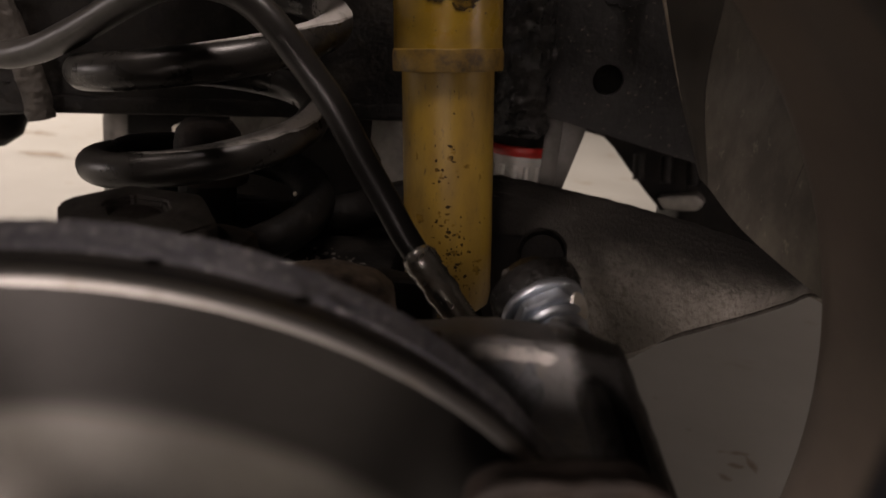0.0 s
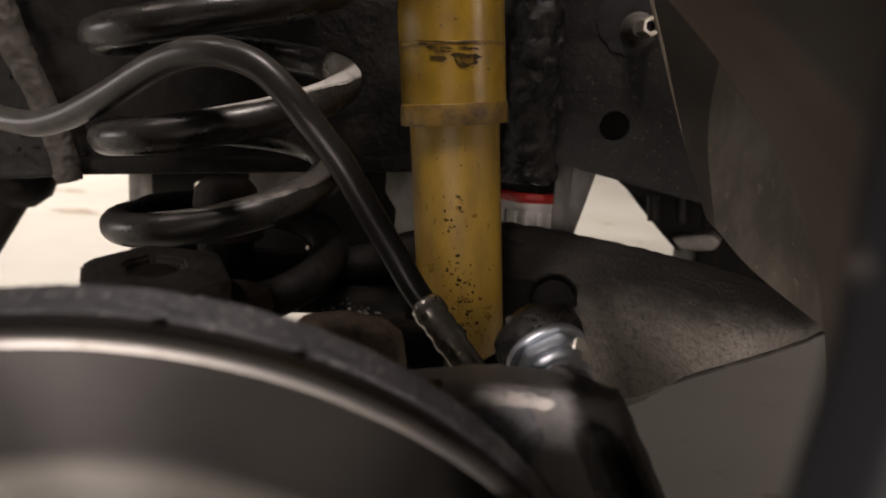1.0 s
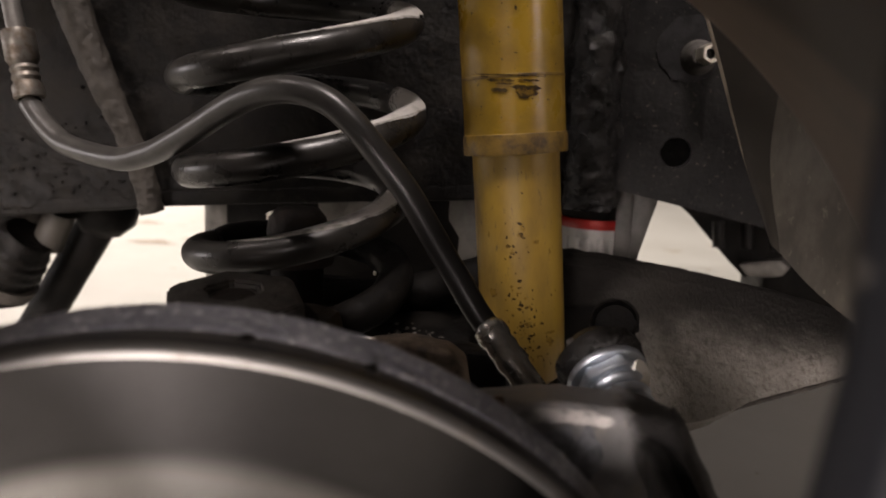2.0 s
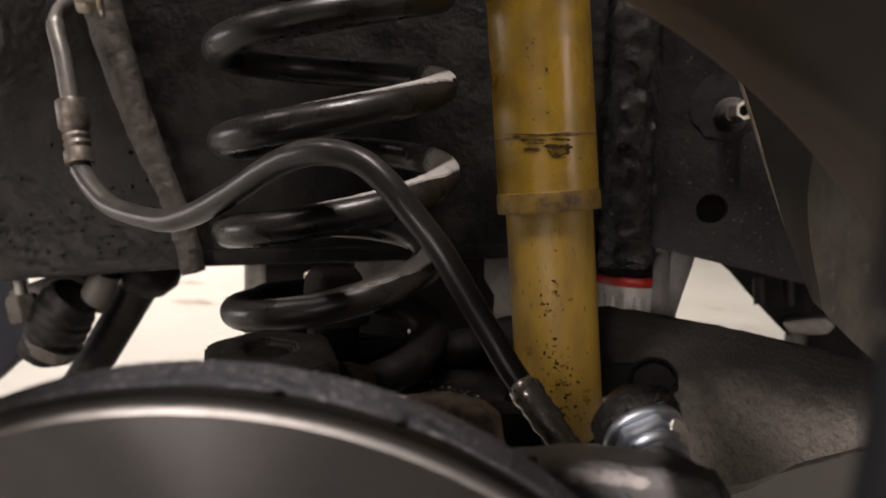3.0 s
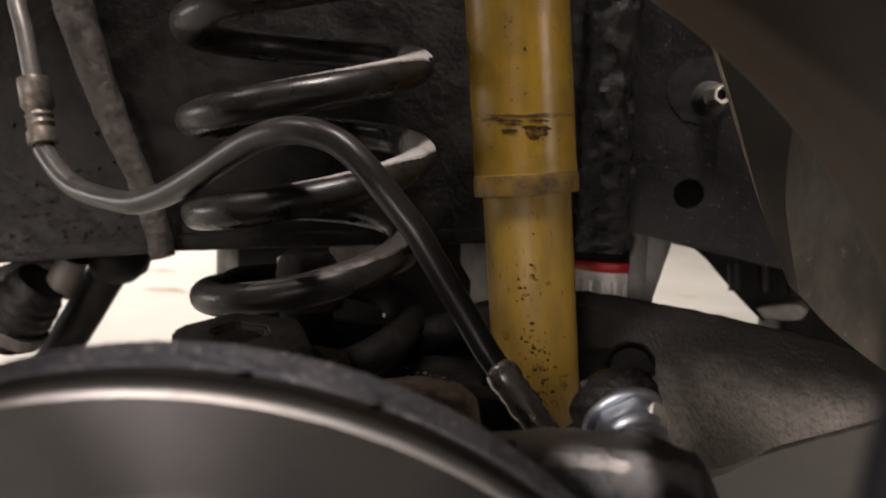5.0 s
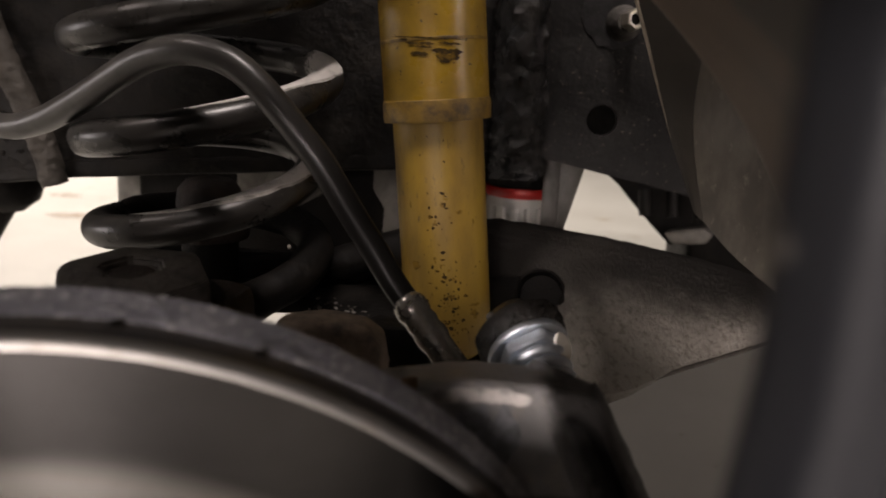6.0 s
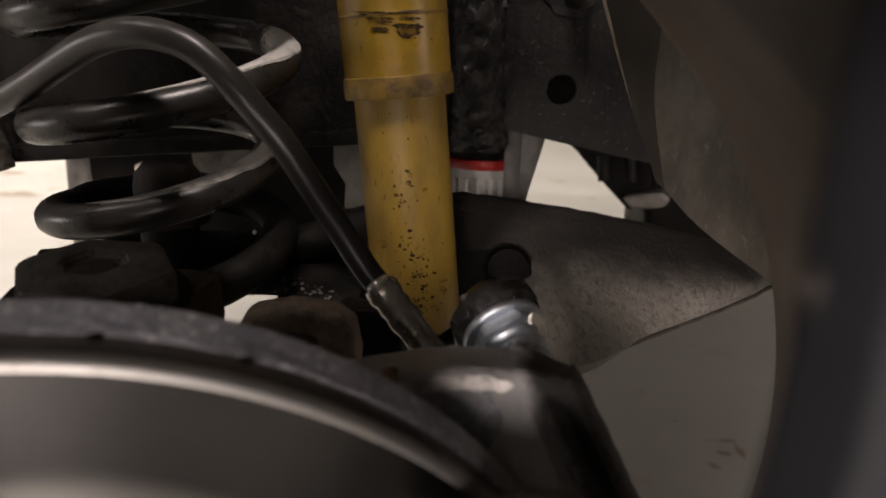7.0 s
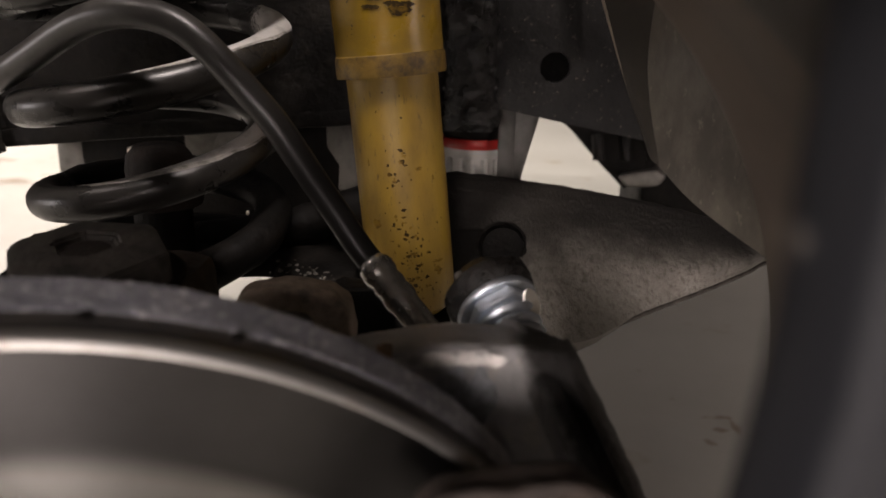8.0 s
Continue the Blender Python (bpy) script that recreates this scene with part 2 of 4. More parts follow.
CONCRETE = material("painted_concrete", (0.455, 0.445, 0.405), 0.62, 0, (0.37, 0.358, 0.32), 2.2, lo=0.38, hi=0.72, rough2=0.5,
                    fine=(0.30, 0.24, 0.17), fine_scale=7.0, fine_lo=0.62, fine_hi=0.76, bump=0.1, bump_scale=60)
STAIN = material("worn_floor_mark", (0.26, 0.21, 0.16), 0.7, 0, (0.40, 0.37, 0.32), 45, lo=0.45, hi=0.62)
WALL = material("grey_wall_paint", (0.13, 0.124, 0.117), 0.8, 0, (0.105, 0.099, 0.095), 1.5, lo=0.35, hi=0.7)
NUT_STEEL = material("pale_plated_steel", (0.64, 0.61, 0.53), 0.30, 0.85, (0.34, 0.29, 0.20), 90, lo=0.45, hi=0.7, rough2=0.5)
PIPE = material("dull_grey_pipe", (0.20, 0.19, 0.175), 0.42, 0.5, (0.12, 0.11, 0.10), 80, lo=0.4, hi=0.7)
NUT_DARK = material("oily_dark_steel", (0.075, 0.068, 0.060), 0.6, 0.1, (0.030, 0.027, 0.024), 75, lo=0.42, hi=0.62, bump=0.4, bump_scale=260)
BLUE = material("dark_blue_plastic", (0.006, 0.007, 0.011), 0.75, 0, (0.010, 0.011, 0.015), 9, lo=0.4, hi=0.7, gloss=0.2)
PALE_WALL = material("white_wall_paint", (0.74, 0.71, 0.66), 0.8, 0, (0.66, 0.63, 0.58), 1.5, lo=0.35, hi=0.7)


# ---------------------------------------------------------------- mesh helpers
def finish(name, bm, mat, smooth=True, sharp=40):
    bmesh.ops.recalc_face_normals(bm, faces=bm.faces)
    me = bpy.data.meshes.new(name)
    bm.to_mesh(me)
    bm.free()
    me.materials.append(mat)
    if smooth:
        for p in me.polygons:
            p.use_smooth = True
        me.set_sharp_from_angle(angle=radians(sharp))
    return new(name, me)


def part(name, bm, mat, parent=None, label="", smooth=True, sharp=40):
    ob = finish(name, bm, mat, smooth, sharp)
    if parent is not None:
        ob.parent = parent
        ob.matrix_parent_inverse = parent.matrix_world.inverted()
    return tagged(ob, label)


def thing(name, label, category, at=(0, 0, 0), group="", kind=""):
    ob = new(name)
    ob.empty_display_size = 0.02
    ob.location = at
    bpy.context.view_layer.update()
    return tagged(ob, label, category, group, kind)


def frame_of(axis, start=None):
    """Two directions square to axis."""
    a = Vector(axis).normalized()
    h = Vector(start) if start is not None else (Vector((0, 0, 1)) if abs(a.z) < 0.9 else Vector((1, 0, 0)))
    u = (h - a * h.dot(a)).normalized()
    return u, a.cross(u)


def along(o, axis):
    """A pose at o whose local z runs along axis."""
    u, v = frame_of(axis)
    a = Vector(axis).normalized()
    return Matrix(((u.x, v.x, a.x, o[0]), (u.y, v.y, a.y, o[1]), (u.z, v.z, a.z, o[2]), (0, 0, 0, 1)))


def lathe(profile, seg=48, m=None, closed=False):
    """Turns (radius, height) pairs about local z."""
    bm = bmesh.new()
    rings = []
    for r, h in profile:
        rings.append([bm.verts.new((r * math.cos(2 * math.pi * i / seg), r * math.sin(2 * math.pi * i / seg), h)) for i in range(seg)] if r > 1e-6 else [bm.verts.new((0, 0, h))])
    pairs = list(zip(rings, rings[1:])) + ([(rings[-1], rings[0])] if closed else [])
    for a, b in pairs:
        for i in range(seg):
            j = (i + 1) % seg
            if len(a) == 1 and len(b) > 1:
                bm.faces.new((a[0], b[i], b[j]))
            elif len(b) == 1 and len(a) > 1:
                bm.faces.new((a[i], b[0], a[j]))
            elif len(a) > 1:
                bm.faces.new((a[i], a[j], b[j], b[i]))
    if m is not None:
        bmesh.ops.transform(bm, matrix=m, verts=bm.verts)
    return bm


def curve_points(pts, per=8):
    """A smooth line through pts."""
    p = [Vector(q) for q in pts]
    p = [p[0] * 2 - p[1]] + p + [p[-1] * 2 - p[-2]]
    out = []
    for i in range(1, len(p) - 2):
        a, b, c, d = p[i - 1:i + 3]
        for k in range(per):
            t = k / per
            out.append(0.5 * (2 * b + (c - a) * t + (2 * a - 5 * b + 4 * c - d) * t * t + (3 * b - a - 3 * c + d) * t ** 3))
    return out + [p[-2]]


def tube(line, radius, seg=16, bm=None, cap=True):
    """A round bar along line; radius a number or one for each point."""
    bm = bm or bmesh.new()
    line = [Vector(p) for p in line]
    radii = radius if isinstance(radius, list) else [radius] * len(line)
    u = None
    rings = []
    for i, p in enumerate(line):
        d = (line[min(i + 1, len(line) - 1)] - line[max(i - 1, 0)]).normalized()
        u, v = frame_of(d, u)
        rings.append([bm.verts.new(p + radii[i] * (math.cos(2 * math.pi * k / seg) * u + math.sin(2 * math.pi * k / seg) * v)) for k in range(seg)])
    for a, b in zip(rings, rings[1:]):
        for k in range(seg):
            bm.faces.new((a[k], a[(k + 1) % seg], b[(k + 1) % seg], b[k]))
    if cap:
        bm.faces.new(rings[0][::-1])
        bm.faces.new(rings[-1])
    return bm


def slab(outline, push, bevel=0.0, steps=2, cut=0.0):
    """A polygon of 3D points pushed along a vector, its edges rounded; cut: finest edge after subdivision."""
    bm = bmesh.new()
    vs = [bm.verts.new(p) for p in outline]
    f = bm.faces.new(vs)
    r = bmesh.ops.extrude_face_region(bm, geom=[f])
    bmesh.ops.translate(bm, vec=Vector(push), verts=[g for g in r["geom"] if isinstance(g, bmesh.types.BMVert)])
    bmesh.ops.recalc_face_normals(bm, faces=bm.faces)
    if bevel:
        bmesh.ops.bevel(bm, geom=bm.edges[:], offset=bevel, segments=steps, affect="EDGES", profile=0.5, clamp_overlap=True)
    if cut:
        bmesh.ops.triangulate(bm, faces=bm.faces)
        for _ in range(5):
            long_edges = [e for e in bm.edges if e.calc_length() > cut]
            if not long_edges:
                break
            bmesh.ops.subdivide_edges(bm, edges=long_edges, cuts=1)
            bmesh.ops.triangulate(bm, faces=bm.faces)
    return bm


def slab_hole(outline, centre, radius, push, seg=32):
    """A polygon with a round hole (both in a plane of steady y), pushed along a vector."""
    bm = bmesh.new()
    outer = [bm.verts.new(p) for p in outline]
    inner = [bm.verts.new((centre[0] + radius * math.cos(2 * math.pi * i / seg), centre[1], centre[2] + radius * math.sin(2 * math.pi * i / seg))) for i in range(seg)]
    edges = [bm.edges.new((v[i], v[(i + 1) % len(v)])) for v in (outer, inner) for i in range(len(v))]
    bmesh.ops.triangle_fill(bm, edges=edges, use_beauty=True)
    r = bmesh.ops.extrude_face_region(bm, geom=bm.faces[:])
    bmesh.ops.translate(bm, vec=Vector(push), verts=[g for g in r["geom"] if isinstance(g, bmesh.types.BMVert)])
    return bm


def box(x0, x1, y0, y1, z0, z1, bevel=0.0, cut=0.0, steps=2):
    return slab([(x0, y0, z0), (x1, y0, z0), (x1, y1, z0), (x0, y1, z0)], (0, 0, z1 - z0), bevel, steps, cut)


def sheet(rows, thick=0.0015):
    """A skin through a grid of points, with a thickness."""
    bm = bmesh.new()
    g = [[bm.verts.new(p) for p in row] for row in rows]
    for a, b in zip(g, g[1:]):
        for i in range(len(a) - 1):
            bm.faces.new((a[i], a[i + 1], b[i + 1], b[i]))
    bmesh.ops.recalc_face_normals(bm, faces=bm.faces)
    bmesh.ops.solidify(bm, geom=bm.faces[:], thickness=thick)
    return bm


def smooth_grid(rows, per=6):
    """The same grid, smoothed and finer both ways."""
    fine = [curve_points(r, per) for r in rows]
    cols = [curve_points(c, per) for c in zip(*fine)]
    return [list(r) for r in zip(*cols)]


def roughen(bm, amount, size, seed=0.0):
    bm.normal_update()
    for v in bm.verts:
        q = v.co * size + Vector((seed, seed * 1.7, -seed))
        v.co += v.normal * amount * (noise.noise(q) + 0.5 * noise.noise(q * 2.3))
    return bm


def hexagon(r, h, m, chamfer=0.12, hole=0.0):
    """A hexagonal nut or bolt head along local z, corners chamfered."""
    bm = bmesh.new()
    prof = [(r * (1 - chamfer), 0), (r, h * 0.12), (r, h * 0.85), (r * (1 - chamfer), h)]
    if hole:
        prof += [(hole, h), (hole * 0.92, h * 0.75), (0, h * 0.72)]
    else:
        prof += [(0, h * 1.02)]
    rings = []
    for q, z in prof:
        rings.append([bm.verts.new((q * math.cos(math.pi / 3 * i), q * math.sin(math.pi / 3 * i), z)) for i in range(6)] if q else [bm.verts.new((0, 0, z))])
    bm.faces.new(rings[0][::-1])
    for a, b in zip(rings, rings[1:]):
        for i in range(6):
            j = (i + 1) % 6
            bm.faces.new((a[i], a[j], b[j], b[i]) if len(b) > 1 else (a[i], a[j], b[0]))
    bmesh.ops.bevel(bm, geom=bm.edges[:], offset=r * 0.04, segments=2, affect="EDGES", clamp_overlap=True)
    bmesh.ops.transform(bm, matrix=m, verts=bm.verts)
    return bm


# ---------------------------------------------------------------- garage
def build_room():
    bm = bmesh.new()
    bmesh.ops.create_grid(bm, x_segments=24, y_segments=24, size=7.0)
    bmesh.ops.translate(bm, vec=(0, 1.5, FLOOR), verts=bm.verts)
    r = bmesh.ops.extrude_face_region(bm, geom=bm.faces[:])
    bmesh.ops.translate(bm, vec=(0, 0, -0.1), verts=[g for g in r["geom"] if isinstance(g, bmesh.types.BMVert)])
    tagged(part("floor", bm, CONCRETE), "worn light grey concrete garage floor", "floor", kind="structure")
    for name, b in (("wall_north", (-7, 7, 8.5, 8.7)), ("wall_south", (-7, 7, -5.7, -5.5)), ("wall_east", (7, 7.2, -5.5, 8.5)), ("wall_west", (-7.2, -7, -5.5, 8.5))):
        tagged(part(name, box(b[0], b[1], b[2], b[3], FLOOR - 0.1, 3.1, 0), PALE_WALL if name == "wall_north" else WALL), "plain painted garage wall", "wall", kind="structure")
    tagged(part("ceiling", box(-7.2, 7.2, -5.7, 8.7, 3.1, 3.25), WALL), "plain grey garage ceiling", "ceiling", kind="structure")


build_room()

# ---------------------------------------------------------------- wheel and brake disc, on one tilted axle line
HUB = Vector((0.0031, 0.165, 0.4677))
AXLE = Vector((-0.2042, 0.96899, 0.13917))
WU, WV = Vector((0.97851, 0.20620, 0)), Vector((0.02870, -0.13618, 0.99027))
# local x across, local y up the wheel, local z inwards along the axle
WHEEL = Matrix(((WU.x, WV.x, AXLE.x, HUB.x), (WU.y, WV.y, AXLE.y, HUB.y), (WU.z, WV.z, AXLE.z, HUB.z), (0, 0, 0, 1)))


def wheel_slab(outline, s0, s1, bevel):
    bm = slab([(x, y, s0) for x, y in outline], (0, 0, s1 - s0), bevel, 3)
    bmesh.ops.transform(bm, matrix=WHEEL, verts=bm.verts)
    return bm


def build_wheel():
    wheel = thing("wheel", "gunmetal alloy wheel with a dirty brown inner barrel", "wheel", (HUB.x, HUB.y, FLOOR))
    # barrel: inner face towards the brake, outer face under the tyre
    prof = [(0.222, -0.105), (0.2245, -0.06), (0.229, -0.03), (0.2335, 0.0), (0.235, 0.010),
            (0.2640, 0.104), (0.256, 0.102), (0.254, 0.08), (0.246, 0.02), (0.240, -0.08), (0.250, -0.115), (0.244, -0.125), (0.228, -0.120)]
    part("barrel", lathe(prof, 160, WHEEL, closed=True), BARREL, wheel, "dusty brown-grey rim barrel, painted darker as in shadow")
    lip = [(0.235, 0.010), (0.238, 0.03), (0.2415, 0.050), (0.2440, 0.070), (0.2446, 0.085), (0.2451, 0.098), (0.2455, 0.105), (0.2472, 0.1095), (0.256, 0.113), (0.265, 0.112), (0.2640, 0.104)]
    part("lip", lathe(lip, 160, WHEEL), LIP, wheel, "dusty brown inner lip of the rim, painted as its lit part")
    for k in range(5):
        a = radians(72 * k)
        outline = [(0.034, 0.010), (0.058, 0.026), (0.080, 0.062), (0.0915, 0.110), (0.0942, 0.135), (0.0945, 0.150), (0.0950, 0.170), (0.0935, 0.185), (0.0921, 0.2045), (0.1262, 0.186), (0.1520, 0.1640), (0.143, 0.128), (0.128, 0.085), (0.102, 0.036), (0.050, -0.012)]
        turn = [(x * math.cos(a) - y * math.sin(a), x * math.sin(a) + y * math.cos(a)) for x, y in outline]
        spoke = part("spoke", wheel_slab(turn, -0.0865, -0.0735, 0.003), SPOKE, wheel, "dark blue-grey painted spoke")
        ridge = [(0.066, 0.026), (0.087, 0.062), (0.0975, 0.110), (0.1000, 0.140), (0.1015, 0.172), (0.1100, 0.168), (0.1080, 0.136), (0.1050, 0.106), (0.094, 0.058), (0.073, 0.022)]
        turn = [(x * math.cos(a) - y * math.sin(a), x * math.sin(a) + y * math.cos(a)) for x, y in ridge]
        part("ridge", wheel_slab(turn, -0.0880, -0.0855, 0.0006), MACHINED, spoke, "bright machined spoke edge")
    # small spot modelled in place of a glint on the spoke edge
    p = WHEEL @ Vector((0.0942, 0.1805, -0.0770))
    part("chip", lathe([(0, -0.0006), (0.0014, -0.0004), (0.0017, 0.0), (0, 0.0006)], 14, along(p, WU)), BAND, wheel, "small spot standing for a glint on the spoke")
    part("hub_flange", lathe([(0, -0.085), (0.036, -0.085), (0.044, -0.078), (0.046, -0.060), (0.046, -0.029), (0.0, -0.029)], 48, WHEEL), SPOKE, wheel)
    part("tyre", lathe([(0.2525, -0.117), (0.268, -0.128), (0.300, -0.132), (0.328, -0.118), (0.343, -0.090), (0.3465, 0.0), (0.343, 0.085), (0.330, 0.112), (0.300, 0.126), (0.272, 0.121), (0.2675, 0.112)], 96, WHEEL, closed=True), TYRE, wheel)
    return wheel


def turned(mat, amount):
    """Circular machining marks round the axle: gloss drawn out along the radius."""
    nt = mat.node_tree
    b = nt.nodes["Principled BSDF"]
    geo = nt.nodes.new("ShaderNodeNewGeometry")
    sub = nt.nodes.new("ShaderNodeVectorMath")
    sub.operation = "SUBTRACT"
    sub.inputs[1].default_value = HUB
    unit = nt.nodes.new("ShaderNodeVectorMath")
    unit.operation = "NORMALIZE"
    nt.links.new(geo.outputs["Position"], sub.inputs[0])
    nt.links.new(sub.outputs["Vector"], unit.inputs[0])
    nt.links.new(unit.outputs["Vector"], b.inputs["Tangent"])
    b.inputs["Anisotropic"].default_value = amount


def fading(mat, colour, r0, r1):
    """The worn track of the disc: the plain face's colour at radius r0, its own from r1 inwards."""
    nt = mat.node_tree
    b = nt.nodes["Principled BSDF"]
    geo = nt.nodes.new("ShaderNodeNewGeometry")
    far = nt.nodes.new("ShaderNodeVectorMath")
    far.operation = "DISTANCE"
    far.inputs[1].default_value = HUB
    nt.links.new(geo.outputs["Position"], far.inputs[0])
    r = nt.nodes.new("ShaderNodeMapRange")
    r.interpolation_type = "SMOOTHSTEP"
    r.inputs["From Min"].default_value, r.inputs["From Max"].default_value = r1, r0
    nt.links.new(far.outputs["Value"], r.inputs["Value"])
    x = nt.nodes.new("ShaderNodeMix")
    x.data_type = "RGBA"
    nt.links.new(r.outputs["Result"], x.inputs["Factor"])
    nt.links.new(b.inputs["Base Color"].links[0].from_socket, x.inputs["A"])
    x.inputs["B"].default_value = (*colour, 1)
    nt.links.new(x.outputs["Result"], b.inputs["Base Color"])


turned(DISC_FACE, 0.85)
turned(DISC_INNER, 0.85)
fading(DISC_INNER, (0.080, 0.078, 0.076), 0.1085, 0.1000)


def build_disc():
    disc = thing("brake_disc", "machined steel brake disc with a bright edge and rough dark casting", "brake disc", HUB)
    part("hat", lathe([(0.0, -0.028), (0.070, -0.028), (0.074, -0.024), (0.076, 0.001)], 120, WHEEL), BAND, disc, "dark disc hat")
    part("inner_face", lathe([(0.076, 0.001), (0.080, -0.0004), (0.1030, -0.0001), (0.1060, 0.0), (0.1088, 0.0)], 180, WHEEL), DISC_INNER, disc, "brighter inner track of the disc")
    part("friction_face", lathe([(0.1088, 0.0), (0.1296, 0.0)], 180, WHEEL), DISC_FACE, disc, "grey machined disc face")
    part("edge", lathe([(0.1296, 0.0), (0.1307, 0.0004), (0.1315, 0.0014), (0.1318, 0.0028), (0.1318, 0.0034)], 180, WHEEL), DISC_RIM, disc, "bright worn disc edge")
    part("band", lathe([(0.1318, 0.0034), (0.1313, 0.0050), (0.1313, 0.0085), (0.1316, 0.0102)], 180, WHEEL), BAND, disc, "smooth dark band beside the edge")
    prof = [(0.1316, 0.0102), (0.1318, 0.0108)] + [(0.1319, 0.0108 + 0.00045 * i) for i in range(1, 29)] + [(0.1312, 0.0245), (0.1300, 0.0258), (0.128, 0.0266), (0.06, 0.027)]
    part("rim", roughen(lathe(prof, 900, WHEEL), 0.00026, 640, 4), CAST, disc, "rough speckled dark cast rim")
    # two small casting nicks on the rim
    for x, y in ((0.017, 0.1306), (0.044, 0.1241)):
        p = WHEEL @ Vector((x, y, 0.0095))
        part("nick", lathe([(0, -0.0008), (0.0016, -0.0006), (0.0018, 0), (0.001, 0.0004), (0, 0.0005)], 10, along(p, WV)), BLACKIRON, disc)
    return disc


build_wheel()
build_disc()


# ---------------------------------------------------------------- shock absorber
def build_shock():
    low, top = Vector((0.0703, 0.44, 0.494)), Vector((0.0342, 0.44, 0.86))
    ax = (top - low).normalized()
    m = along(low, ax)
    shock = thing("shock_absorber", "yellow painted shock absorber with black scuffs and rust specks", "shock absorber", low)

    def h(z):
        return (z - low.z) / ax.z
    body = part("lower_tube", lathe([(0, -0.002), (0.016, 0.0), (0.0225, 0.005), (0.0240, 0.012), (0.0243, 0.05), (0.0243, h(0.632))], 64, m), YELLOW_DUSTY_SHADED, shock, "dusty ochre lower tube with specks, painted darker for shade")
    part("upper_tube", lathe([(0.0243, h(0.6285)), (0.0280, h(0.629)), (0.0282, h(0.632)), (0.0282, h(0.742)), (0.0288, h(0.744)), (0.0288, h(0.85)), (0, h(0.852))], 64, m), YELLOW, shock)
    part("collar", lathe([(0.0243, h(0.6255)), (0.0288, h(0.6258)), (0.0291, h(0.628)), (0.0291, h(0.634)), (0.0287, h(0.6365)), (0.0280, h(0.637))], 64, m), YELLOW_GRIME, shock, "grimy lower collar of the sleeve")
    part("groove", lathe([(0.0278, h(0.6655)), (0.02845, h(0.666)), (0.02845, h(0.6672)), (0.0278, h(0.6678))], 64, m), YELLOW_GRIME, shock, "thin dirty line round the sleeve")
    part("mount_eye", tube([low + Vector((-0.018, -0.004, -0.016)), low + Vector((0.018, 0.004, -0.016))], 0.018, 24), BLACKIRON, shock)
    # torn black scuffs of an old sticker, wrapped on the sleeve
    rnd = random.Random(4)
    for z, a0, a1, hh in ((0.6668, -2.36, -0.86, 0.00042), (0.6640, -2.00, -1.46, 0.0010), (0.6646, -1.42, -0.98, 0.0008), (0.6624, -1.84, -1.50, 0.0007), (0.6608, -1.54, -0.94, 0.0016),
                          (0.6582, -1.46, -1.02, 0.0022), (0.6560, -1.40, -1.20, 0.0010), (0.6590, -1.92, -1.58, 0.0013), (0.6657, -2.12, -1.95, 0.0006), (0.7000, -1.42, -1.37, 0.0014),
                          (0.6780, -1.46, -1.38, 0.0004), (0.7020, -1.66, -1.62, 0.0005), (0.6905, -1.56, -1.52, 0.0006), (0.7110, -1.75, -1.71, 0.0008)):
        bm = bmesh.new()
        n = 40
        lo_, hi_ = [], []
        seed = rnd.uniform(0, 50)
        for i in range(n + 1):
            a = a0 + (a1 - a0) * i / n
            taper = min(1, 6 * i / n, 6 * (n - i) / n)
            for lst, k in ((lo_, -1), (hi_, 1)):
                rag = 0.75 + 0.55 * noise.noise(Vector((a * 12 + seed, k * 3, 0))) + 0.35 * noise.noise(Vector((a * 45 + seed, k * 5, 1)))
                zz = h(z) + k * hh * max(0.08, taper * rag)
                lst.append(bm.verts.new(m @ Vector((0, 0, zz)) + Vector((math.cos(a), math.sin(a), 0)) * 0.02855))
        for i in range(n):
            bm.faces.new((lo_[i], lo_[i + 1], hi_[i + 1], hi_[i]))
        part("scuff", bm, SCUFF, shock, "torn black sticker remains")
    # brown dirt smears running down the lower tube
    for i in range(10):
        z, a = rnd.uniform(0.503, 0.600), rnd.uniform(-2.3, -0.7)
        w, hh = rnd.uniform(0.0008, 0.0036), rnd.uniform(0.0010, 0.0036)
        bm = bmesh.new()
        vs = []
        for k in range(12):
            t = 2 * math.pi * k / 12
            rr = rnd.uniform(0.35, 1.15)
            aa = a + w * rr * math.cos(t) / 0.0243
            vs.append(bm.verts.new(m @ Vector((0, 0, h(z) + hh * rr * math.sin(t))) + Vector((math.cos(aa), math.sin(aa), 0)) * 0.02448))
        bm.faces.new(vs)
        part("dirt_smear", bm, SMEAR, body, "brown dirt smear")
    # dark specks and smeared stamp marks on the lower tube
    stains = ((0.541, -1.50, 0.004, 0.16), (0.551, -1.62, 0.003, 0.10), (0.529, -1.40, 0.003, 0.14), (0.585, -1.44, 0.005, 0.05), (0.573, -1.66, 0.002, 0.08), (0.514, -1.30, 0.004, 0.20), (0.522, -1.75, 0.005, 0.12))
    for cz, ca, sz, sa in stains:
        for i in range(10):
            z, a = rnd.gauss(cz, sz), rnd.gauss(ca, sa)
            w, hh = rnd.uniform(0.0004, 0.0016), rnd.uniform(0.0004, 0.0012)
            bm = bmesh.new()
            vs = []
            for k in range(9):
                t = 2 * math.pi * k / 9
                rr = rnd.uniform(0.5, 1.25)
                aa = a + w * rr * math.cos(t) / 0.0243
                vs.append(bm.verts.new(m @ Vector((0, 0, h(max(z, 0.503)) + hh * rr * math.sin(t))) + Vector((math.cos(aa), math.sin(aa), 0)) * (0.02446 + 0.00001 * i)))
            bm.faces.new(vs)
            part("stain", bm, SCUFF if i % 3 else SMEAR, body)
